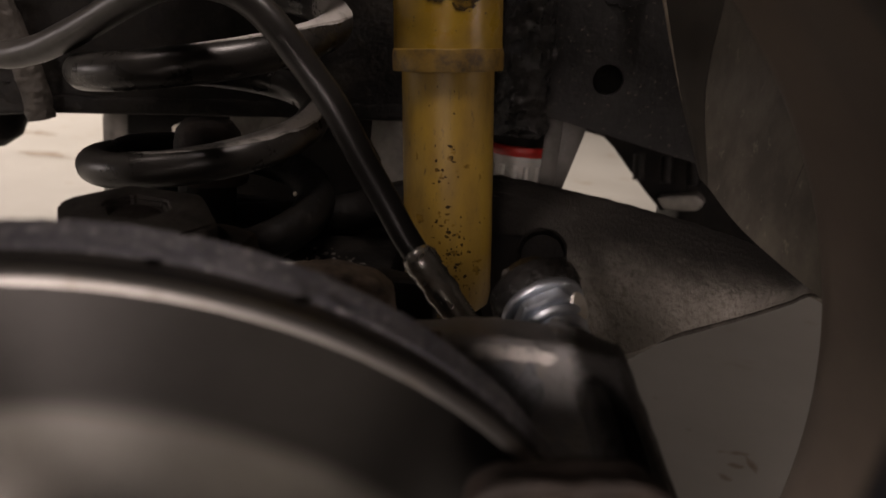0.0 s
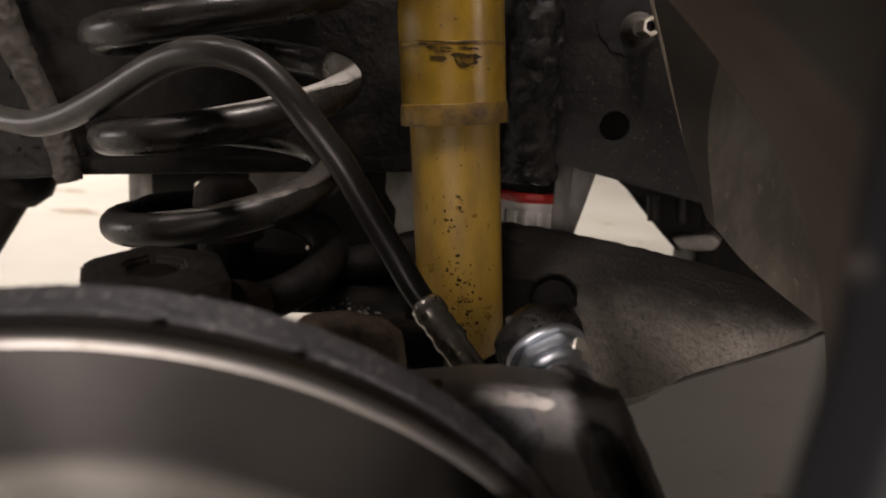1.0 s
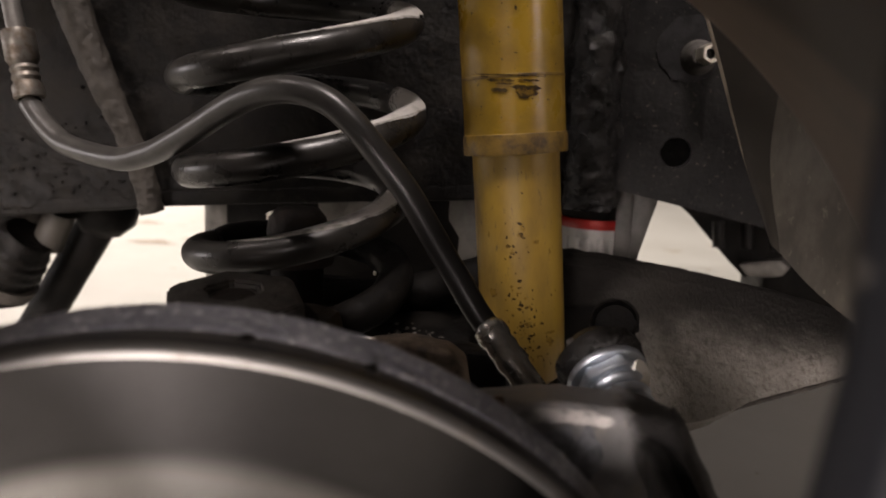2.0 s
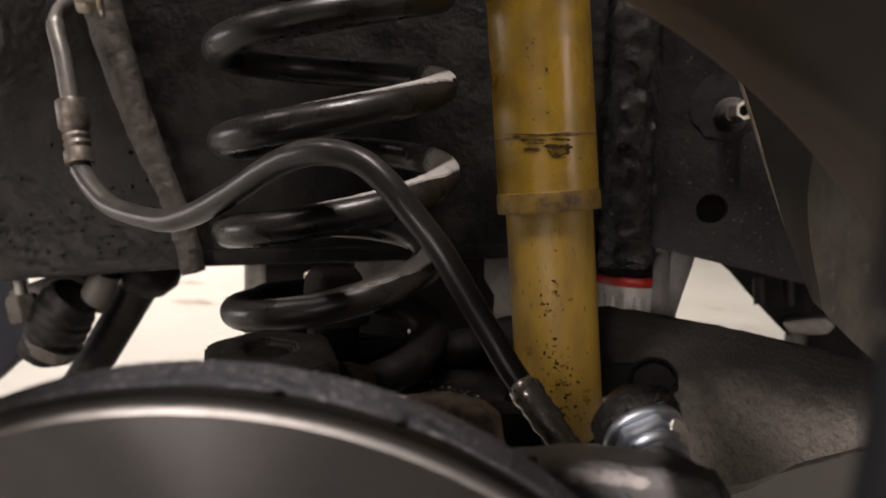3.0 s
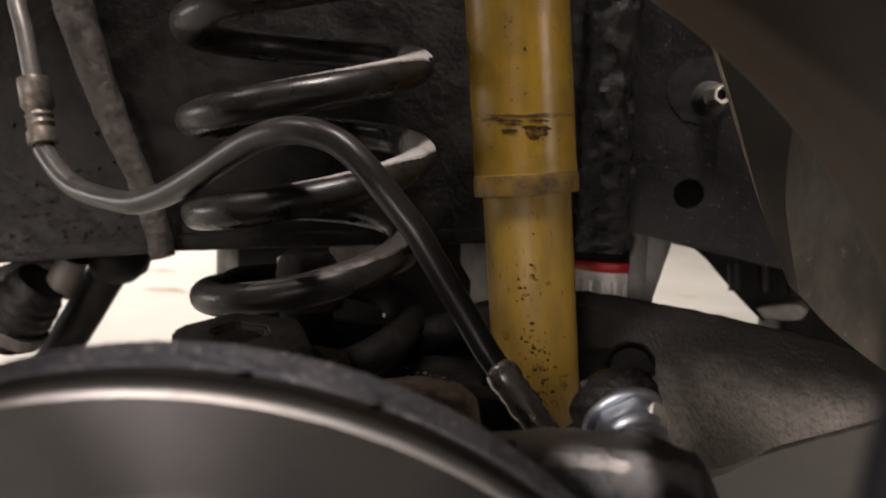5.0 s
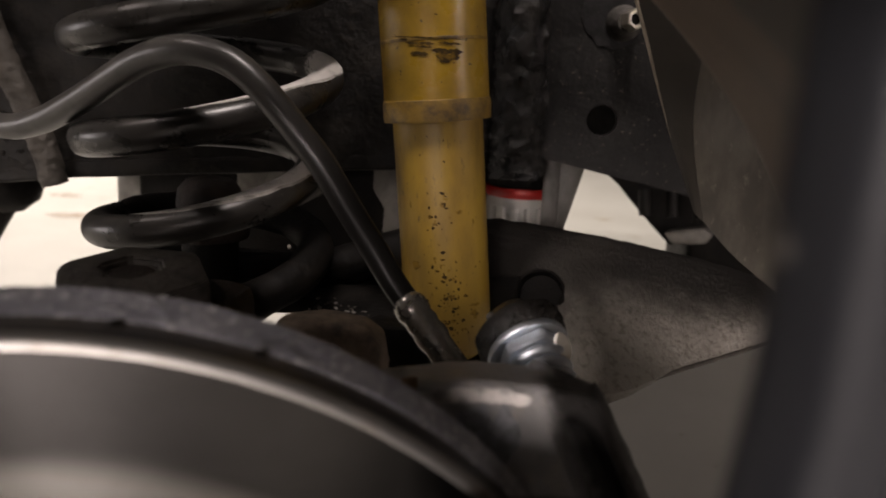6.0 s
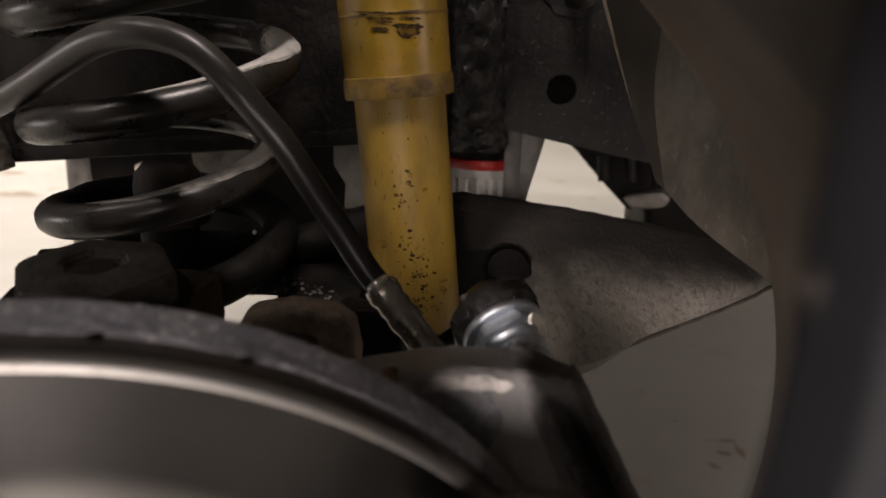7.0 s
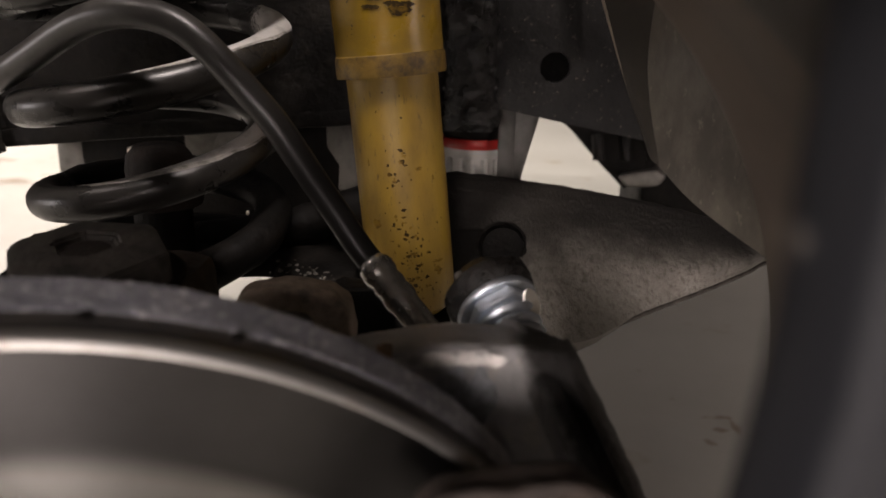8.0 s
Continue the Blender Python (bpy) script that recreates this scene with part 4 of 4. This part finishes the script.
    part("pan", roughen(slab([(-0.15, 0.40, 0.500), (-0.046, 0.385, 0.502), (-0.040, 0.465, 0.502), (-0.012, 0.465, 0.502), (-0.008, 0.395, 0.502), (0.036, 0.40, 0.498), (0.036, 0.52, 0.505), (-0.15, 0.52, 0.500)], (0, 0, 0.012), 0.003, 2, 0.02), 0.002, 60, 4), BLACKIRON, arm, "dark oily spring pan")
    rnd = random.Random(8)
    for i in range(60):
        x, y, r = rnd.gauss(0.012, 0.012), rnd.gauss(0.447, 0.010), rnd.uniform(0.0004, 0.0017)
        flake = [(x + r * rnd.uniform(0.4, 1.3) * math.cos(k * math.pi / 4), y + 1.6 * r * rnd.uniform(0.4, 1.3) * math.sin(k * math.pi / 4), 0.5146 - 0.085 * (x + 0.01)) for k in range(8)]
        part("corrosion", slab(flake, (0, 0, 0.0006)), rnd.choice((RIB, GREYMETAL)), arm, "pale flake of corrosion")
    part("pan_lip", roughen(slab([(-0.140, 0.500, 0.503), (-0.030, 0.500, 0.503), (-0.030, 0.500, 0.531), (-0.136, 0.500, 0.533)], (0, 0.006, 0), 0.001, 2, 0.01), 0.001, 80, 3), BLACKIRON, arm, "upturned rear lip of the spring pan")
    part("web", roughen(slab([(0.028, 0.512, 0.460), (0.150, 0.512, 0.460), (0.150, 0.512, 0.540), (0.090, 0.512, 0.550), (0.028, 0.512, 0.540)], (0, 0.015, 0), 0.003, 2, 0.012), 0.002, 80, 4), BLACKIRON, arm, "black oily web behind the shock")
    part("hole_rim", roughen(lathe([(0.0121, -0.012), (0.0121, -0.0012), (0.0128, -0.0004), (0.0137, -0.0012), (0.0140, -0.006)], 64, ring), 0.0012, 200, 1), BLACKIRON, arm, "dark oily rim of the hole")
    part("hole", lathe([(0, -0.016), (0.0124, -0.016), (0.0126, -0.001)], 36, ring), BLACKIRON, arm, "black round hole")
    return arm


build_arm()


# ---------------------------------------------------------------- knuckle, its bolt and the ball-joint nut
def lug_point(x, w, out=0.0):
    """The front of the knuckle lug. x across; w runs down the face from the rounded top edge (1 = bottom), and back over the top below 0."""
    top = 0.5640 - 0.0075 * max(0, (0.092 - x) / 0.042) ** 1.6 - 0.0007 * max(0, (x - 0.104) / 0.014) ** 2
    r = 0.0050
    if w <= 0:
        return Vector((x, 0.225 + r - w * 0.026, top + w * 0.0045 + out))
    if w < 0.15:
        a = w / 0.15 * math.pi / 2
        return Vector((x, 0.225 + r - (r + out) * math.sin(a), top - r + (r + out) * math.cos(a)))
    v = (w - 0.15) / 0.85
    z = top - r - v * 0.10
    lean = 0.56 * v * 0.10
    pocket = max(0, min(1, (x - lean * 0.75 - 0.1085) / 0.006)) * max(0, min(1, (0.1235 + lean - x) / 0.006)) * min(1, v / 0.10)
    hollow = max(0, min(1, (0.1035 + lean * 0.4 - x) / 0.006)) * max(0, min(1, (v - 0.16) / 0.12))
    pocket, hollow = pocket * pocket * (3 - 2 * pocket), hollow * hollow * (3 - 2 * hollow)
    return Vector((x, 0.225 + 0.013 * pocket + 0.008 * hollow - out, z))


def lug_patch(x0, x1, w0, w1, seed, out=0.0011, n=24):
    """A ragged patch lying on the lug."""
    bm = bmesh.new()
    rows = []
    for i in range(n + 1):
        u = i / n
        x = x0 + (x1 - x0) * u
        e = math.sqrt(max(0.0, 1 - (2 * u - 1) ** 4))
        mid, half = (w0 + w1) / 2, (w1 - w0) / 2
        a = mid - half * e * (0.85 + 0.6 * noise.noise(Vector((u * 6, seed, 0))))
        b = mid + half * e * (0.85 + 0.6 * noise.noise(Vector((u * 6, seed, 7))))
        rows.append([bm.verts.new(lug_point(x, a + (b - a) * k / 8, out)) for k in range(9)])
    for p, q in zip(rows, rows[1:]):
        for k in range(8):
            bm.faces.new((p[k], p[k + 1], q[k + 1], q[k]))
    return roughen(bm, 0.0003, 500, seed)


def build_knuckle():
    kn = thing("steering_knuckle", "oily dark cast steering knuckle behind the brake disc", "steering knuckle", HUB)
    steps = [-1 + i / 12 for i in range(12)] + [0.15 * i / 10 for i in range(10)] + [0.15 + 0.85 * i / 48 for i in range(49)]
    rows = []
    for w in steps:
        # the right flank slants outwards on the way down
        v = max(0, (w - 0.15) / 0.85)
        right = 0.1235 + 0.016 * min(0, w) + 0.004 * min(1, max(0, w / 0.15)) + 0.060 * v
        row = []
        for i in range(61):
            u = i / 60
            q = lug_point(0.046 + (right - 0.046) * u, w)
            if u > 0.94:
                q.y += 0.006 * (1 - math.sqrt(max(0, 1 - ((u - 0.94) / 0.06) ** 2)))
            row.append(q)
        back = min(1, max(0.03, w / 0.15))
        rows.append(row + [row[-1] + Vector((0.0012, 0.012, -0.001)) * back, row[-1] + Vector((0.0010, 0.026, -0.003)) * back])
    bm = bmesh.new()
    grid = [[bm.verts.new(q) for q in row] for row in rows]
    for a, b in zip(grid, grid[1:]):
        for i in range(len(a) - 1):
            bm.faces.new((a[i], a[i + 1], b[i + 1], b[i]))
    bmesh.ops.holes_fill(bm, edges=bm.edges[:], sides=0)
    bmesh.ops.recalc_face_normals(bm, faces=bm.faces)
    part("lug", roughen(roughen(bm, 0.0006, 120, 2), 0.0003, 520, 6), KNUCKLE, kn, "oily lug with a rounded top, its right pocket painted black as shade")
    part("worn_edge", lug_patch(0.0730, 0.1065, 0.070, 0.150, 3.0, 0.0012), FACET, kn, "worn pale edge of the lug")
    part("facet", lug_patch(0.0840, 0.1040, 0.145, 0.31, 8.0, 0.0012), FACET_BLUE, kn, "grey flat under the edge")
    for x0, x1, w0, w1, seed in ((0.0690, 0.0740, 0.00, 0.13, 1.0), (0.128, 0.138, 0.545, 0.61, 5.0), (0.140, 0.150, 0.60, 0.67, 9.0)):
        part("rust_patch", lug_patch(x0, x1, w0, w1, seed, 0.0021), RUST_LIGHT, kn, "orange-brown rust patch")
    # dark slab added to close a bright gap to the floor
    part("gap_filler", roughen(slab([(0.036, 0.352, 0.536), (0.066, 0.352, 0.536), (0.068, 0.352, 0.470), (0.036, 0.352, 0.470)], (0, 0.02, 0), 0.004, 2, 0.008), 0.0015, 90, 6), BLACKIRON, kn, "black filler behind the hose ferrule")
    part("web", roughen(slab([(-0.07, 0.232, 0.535), (-0.03, 0.232, 0.556), (0.03, 0.232, 0.560), (0.044, 0.232, 0.560), (0.046, 0.232, 0.550), (0.046, 0.232, 0.44), (-0.07, 0.232, 0.42)], (0, 0.035, 0), 0.006, 3, 0.012), 0.002, 70, 9), RUST, kn, "rusty brown knuckle web")
    return kn


def build_bolt():
    bolt = thing("zinc_bolt", "shiny zinc-plated flange bolt in the knuckle lug", "bolt", (0.107, 0.275, 0.555))
    ax = Vector((0.40, -0.79, -0.46)).normalized()
    o = Vector((0.1072, 0.2905, 0.5525))
    m = along(o, ax)
    part("washer", lathe([(0.004, -0.0012), (0.0150, -0.0012), (0.0155, -0.0004), (0.0155, 0.0010), (0.0150, 0.0016), (0.004, 0.0016)], 40, m), ZINC, bolt)
    part("flange_nut", hexagon(0.0140, 0.0052, along(o + ax * 0.0016, ax), 0.10), ZINC, bolt, "blue-grey hexagonal nut")
    tab = along((0.1190, 0.2835, 0.5568), Vector((0.50, -0.72, 0.48)))
    part("lock_tab", lathe([(0, -0.0008), (0.0050, -0.0008), (0.0056, 0.0), (0.0050, 0.0009), (0, 0.0010)], 28, tab @ Matrix.Diagonal((1.0, 0.62, 1, 1))), NUT_STEEL, bolt, "cream lock tab beside the nut")
    part("boot", roughen(lathe([(0.0150, -0.001), (0.0172, -0.004), (0.0170, -0.009), (0.0125, -0.013), (0.0105, -0.016), (0.005, -0.018), (0, -0.0185)], 36, m), 0.0006, 150, 2), GREASE, bolt, "black greasy rubber boot")
    part("lug_pin", tube([o - ax * 0.004 + Vector((-0.0125, 0, 0.009)), o - ax * 0.001 + Vector((-0.0110, -0.003, 0.0085))], 0.0020, 12), NUT_DARK, bolt, "small dark pin")
    thread = [(0.0, 0.0)]
    for i in range(4):
        thread += [((0.0122 - 0.0007 * i) - 0.0021 * (1 - math.sin(math.pi * k / 6)), 0.0066 + 0.0046 * (i + k / 6.0)) for k in range(7)]
    thread += [(0.0070, 0.0256), (0.0, 0.0258)]
    part("thread", lathe(thread, 40, m), ZINC, bolt, "thread end of several bright rings")
    return bolt


def build_ball_nut():
    nut = thing("ball_joint_nut", "large oily dark hexagonal ball joint nut with a recessed middle", "nut", (-0.043, 0.29, 0.560))
    m = along((-0.043, 0.295, 0.5568), (0.03, -0.12, 1))
    part("hex", roughen(hexagon(0.030, 0.016, m, 0.22, 0.012), 0.0013, 110, 3), NUT_DARK, nut)
    part("collar", roughen(lathe([(0.012, -0.001), (0.0325, -0.001), (0.0335, 0.000), (0.0335, 0.002), (0.0325, 0.003), (0.012, 0.003)], 48, m), 0.0004, 120, 3), BLACKIRON, nut, "black washer face under the nut")
    part("stud_end", lathe([(0, 0.0138), (0.008, 0.0136), (0.009, 0.0128), (0.009, 0.011), (0, 0.011)], 28, m), RUST, nut, "rusty stud end in the recess")
    blk = thing("ball_joint_housing", "dark rusty ball joint housing under the spring", "ball joint", (-0.03, 0.30, 0.54))
    part("housing", roughen(box(-0.075, -0.008, 0.275, 0.340, 0.505, 0.5590, 0.009, 0.008), 0.0015, 90, 7), RUST, blk)
    cover = [(0.004, 0.515), (0.003, 0.540), (0.0065, 0.5480), (0.0125, 0.5520), (0.024, 0.5545), (0.044, 0.5525), (0.0500, 0.5465), (0.0525, 0.536), (0.0530, 0.515)]
    part("dust_cover", roughen(slab([(x, 0.300, z) for x, z in cover], (0, 0.020, 0), 0.0035, 3, 0.006), 0.0010, 110, 4), DUSTY, blk, "dusty brown rubber cover")
    return nut


build_knuckle()
build_bolt()
build_ball_nut()


def build_caliper():
    cal = thing("brake_caliper", "brownish grimy brake caliper over the disc edge", "brake caliper", (0.13, 0.17, 0.50))
    part("bracket", roughen(slab([(0.0825, 0.150, 0.550), (0.0838, 0.150, 0.5635), (0.0890, 0.150, 0.5675), (0.1150, 0.150, 0.5705), (0.135, 0.150, 0.552), (0.155, 0.150, 0.51), (0.15, 0.150, 0.46), (0.125, 0.150, 0.47), (0.095, 0.150, 0.53)], (0, 0.0115, 0), 0.004, 3, 0.01), 0.001, 90, 3), RUST, cal)
    part("cast_bead", roughen(tube(curve_points([(0.0845, 0.1502, 0.5630), (0.0895, 0.1502, 0.5665), (0.1020, 0.1502, 0.5683), (0.1150, 0.1502, 0.5693), (0.1250, 0.1502, 0.5610), (0.1340, 0.1502, 0.5520)], 8), 0.0018, 12), 0.0005, 260, 2), RUST, cal, "rounded cast edge of the bracket")
    return cal


build_caliper()


# ---------------------------------------------------------------- things under the frame
def build_filter():
    flt = thing("oil_filter", "dirty white oil filter can with a red gasket ring", "oil filter", (0.108, 0.62, 0.53))
    m = along((0.110, 0.630, 0.483), (0, 0, 1))
    bm = lathe([(0, 0), (0.025, 0), (0.027, 0.003), (0.0275, 0.07), (0.0275, 0.078), (0, 0.078)], 60, m)
    bm.normal_update()
    part("can", bm, FILTER, flt)
    for i in range(18):
        a = 2 * math.pi * i / 18
        p = Vector((0.110 + 0.0275 * math.cos(a), 0.630 + 0.0275 * math.sin(a), 0.0))
        part("flute", tube([p + Vector((0, 0, 0.520)), p + Vector((0, 0, 0.554))], 0.0026, 8), FILTER, flt)
    part("gasket", lathe([(0.018, 0.078), (0.0285, 0.078), (0.0292, 0.079), (0.0292, 0.0845), (0.0285, 0.0855), (0.018, 0.0855)], 48, m), RED, flt, "red rubber gasket ring")
    part("mount", lathe([(0, 0.0855), (0.026, 0.0855), (0.027, 0.088), (0.027, 0.12), (0, 0.12)], 40, m), BLACKIRON, flt, "black filter mount")
    return flt


def build_braces():
    br = thing("bracket", "grey pressed steel bracket hanging under the frame plate", "bracket", (0.14, 0.6, 0.54))
    part("leg", slab([(0.1245, 0.596, 0.602), (0.1365, 0.596, 0.602), (0.1365, 0.596, 0.520), (0.1245, 0.596, 0.520)], (0, 0.003, 0), 0.0008), BRACKET, br)
    part("strut", slab([(0.1360, 0.600, 0.602), (0.1560, 0.600, 0.602), (0.1545, 0.600, 0.587), (0.1435, 0.600, 0.544), (0.1400, 0.600, 0.520), (0.1350, 0.600, 0.520)], (0, 0.003, 0), 0.0008), BRACKET, br)
    sub = thing("subframe", "black subframe beam with bolts under the engine", "subframe", (0.28, 0.85, 0.53))
    part("beam", roughen(slab([(0.175, 0.80, 0.565), (0.200, 0.80, 0.560), (0.209, 0.80, 0.553), (0.267, 0.80, 0.491), (0.31, 0.80, 0.512), (0.42, 0.80, 0.53), (0.42, 0.80, 0.62), (0.175, 0.80, 0.62)], (0.02, 0.10, 0.02), 0.003, 2, 0.02), 0.002, 50, 3), BLACKIRON, sub)
    part("foot", roughen(slab([(0.256, 0.78, 0.5105), (0.265, 0.78, 0.4985), (0.297, 0.78, 0.5005), (0.304, 0.78, 0.510), (0.294, 0.78, 0.5175)], (0.01, 0.03, 0), 0.003, 2, 0.01), 0.001, 80, 3), GREYMETAL, sub, "pale grey mounting foot")
    part("rail", roughen(box(0.285, 0.60, 0.80, 0.90, 0.46, 0.60, 0.006, 0.03), 0.002, 40, 5), BLACKIRON, sub)
    for x in (0.235, 0.262, 0.288):
        part("lug", tube([(x, 0.79, 0.55), (x + 0.002, 0.785, 0.525)], 0.006, 10), FRAME, sub)
    return br


def build_links():
    rod = thing("tie_rod", "black tie rod with a fat dark rubber boot under the rail", "tie rod", (-0.362, 0.65, 0.482))
    part("rod", tube(curve_points([(-0.327, 0.65, 0.552), (-0.347, 0.65, 0.522), (-0.387, 0.65, 0.4605), (-0.432, 0.65, 0.392)], 8), 0.0175, 20), BLACKIRON, rod)
    part("end_boss", roughen(tube([(-0.332, 0.648, 0.580), (-0.331, 0.648, 0.538), (-0.330, 0.648, 0.526), (-0.329, 0.648, 0.517)], [0.028, 0.028, 0.023, 0.009], 26), 0.001, 60, 2), BLACKIRON, rod, "black rounded rod end")
    boot = curve_points([(-0.374, 0.60, 0.524), (-0.386, 0.60, 0.509), (-0.394, 0.60, 0.496), (-0.404, 0.60, 0.482), (-0.414, 0.60, 0.467)], 8)
    part("boot", roughen(tube(boot, [0.021 + 0.006 * math.sin(math.pi * min(1, i / 26)) + 0.0006 * math.sin(i * 1.2) for i in range(len(boot))], 24), 0.0022, 70, 4), FRAME, rod, "ribbed brownish black rubber boot")
    part("cup", tube([(-0.399, 0.602, 0.482), (-0.406, 0.602, 0.471)], [0.0255, 0.0235], 24), RIB, rod, "dusty brown boot cup")
    part("sleeve", tube([(-0.354, 0.615, 0.544), (-0.37, 0.615, 0.512)], 0.0135, 22), LINER_DARK, rod, "dark grey sleeve")
    bar = thing("stabiliser_bar", "dusty brown stabiliser bar with a link nut", "stabiliser bar", (-0.402, 0.60, 0.532))
    part("bar", tube(curve_points([(-0.457, 0.622, 0.51), (-0.434, 0.622, 0.519), (-0.397, 0.622, 0.534), (-0.352, 0.622, 0.558)], 8), 0.0105, 18), RIB, bar)
    part("link_nut", hexagon(0.0135, 0.024, along((-0.415, 0.585, 0.5), (-0.22, 0, 1)), 0.1), RIB, bar, "dusty link nut")
    part("link_stud", tube([(-0.4185, 0.585, 0.522), (-0.423, 0.585, 0.546)], 0.0052, 14), GREYMETAL, bar, "bare metal stud")
    col = thing("jack_post", "grey painted steel post under the far side", "post", (-0.268, 0.75, FLOOR))
    part("post", tube([(-0.268, 0.76, FLOOR), (-0.268, 0.76, 0.60)], 0.021, 24), GREYMETAL, col)
    stop = thing("bump_stop", "brown rusty bump stop bolt inside the spring", "bump stop", (-0.066, 0.45, 0.55))
    sm = along((-0.068, 0.435, 0.518), (0, 0, 1))
    part("base", roughen(lathe([(0, 0), (0.030, 0.0), (0.030, 0.006), (0.016, 0.010), (0, 0.010)], 32, sm), 0.0006, 160, 2), BLACKIRON, stop, "black base washer")
    part("shank", roughen(lathe([(0.0158, 0.009), (0.0155, 0.034), (0.0165, 0.037), (0.013, 0.039)], 32, sm), 0.0006, 200, 3), BLACKIRON, stop)
    part("head", roughen(lathe([(0.0205, 0.036), (0.0215, 0.038), (0.0215, 0.041), (0.0180, 0.0425), (0.0172, 0.046), (0.0180, 0.056), (0.0168, 0.064), (0.0125, 0.069), (0, 0.071)], 40, sm), 0.0005, 160, 6), RUST, stop, "rusty rounded head")
    return rod


def build_rack():
    rack = thing("steering_rack", "black oily steering rack and engine mount behind the spring", "steering rack", (-0.07, 0.70, 0.50))
    part("housing", roughen(slab([(-0.225, 0.67, 0.500), (-0.10, 0.67, 0.465), (0.02, 0.67, 0.46), (0.12, 0.67, 0.48), (0.12, 0.67, 0.64), (-0.225, 0.67, 0.64)], (0, 0.08, 0), 0.006, 3, 0.02), 0.003, 45, 4), BLACKIRON, rack)
    part("valve_body", roughen(tube([(-0.072, 0.600, 0.560), (-0.072, 0.680, 0.560)], [0.0170, 0.0185], 24), 0.0012, 80, 2), GREYMETAL, rack, "grey alloy valve body")
    part("bracket_plate", slab([(-0.004, 0.60, 0.595), (0.030, 0.60, 0.595), (0.030, 0.60, 0.529), (0.004, 0.60, 0.529), (0.005, 0.60, 0.548), (-0.004, 0.60, 0.562)], (0, 0.005, 0), 0.001), GREYMETAL, rack, "pale grey bracket plate")
    part("cover_plate", slab([(-0.126, 0.64, 0.572), (-0.093, 0.64, 0.572), (-0.090, 0.64, 0.540), (-0.125, 0.64, 0.548)], (0, 0.006, 0), 0.0012), GREYMETAL, rack, "flat grey cover plate")
    part("drain_bolt", hexagon(0.0055, 0.006, along((-0.168, 0.645, 0.548), (0, -1, 0)), 0.1), NUT_STEEL, rack, "small bright bolt")
    return rack


build_rack()
build_filter()
build_braces()
build_links()


# ---------------------------------------------------------------- marks on the floor
def build_marks():
    rnd = random.Random(9)
    for cx, cy, rx, ry in ((0.478, 1.010, 0.030, 0.006), (0.494, 0.985, 0.007, 0.026), (0.470, 0.975, 0.012, 0.007), (0.446, 0.940, 0.010, 0.010), (0.428, 1.065, 0.005, 0.004), (0.40, 1.16, 0.004, 0.004),
                           (-1.40, 2.54, 0.11, 0.05), (-1.66, 2.93, 0.07, 0.05)):
        bm = bmesh.new()
        vs = [bm.verts.new((cx + rx * rnd.uniform(0.5, 1.2) * math.cos(2 * math.pi * i / 18), cy + ry * rnd.uniform(0.5, 1.2) * math.sin(2 * math.pi * i / 18), FLOOR + 0.0015)) for i in range(18)]
        bm.faces.new(vs)
        tagged(part("floor_stain", bm, STAIN, smooth=False), "brown scuffed stain on the concrete floor", "stain", kind="structure")


build_marks()
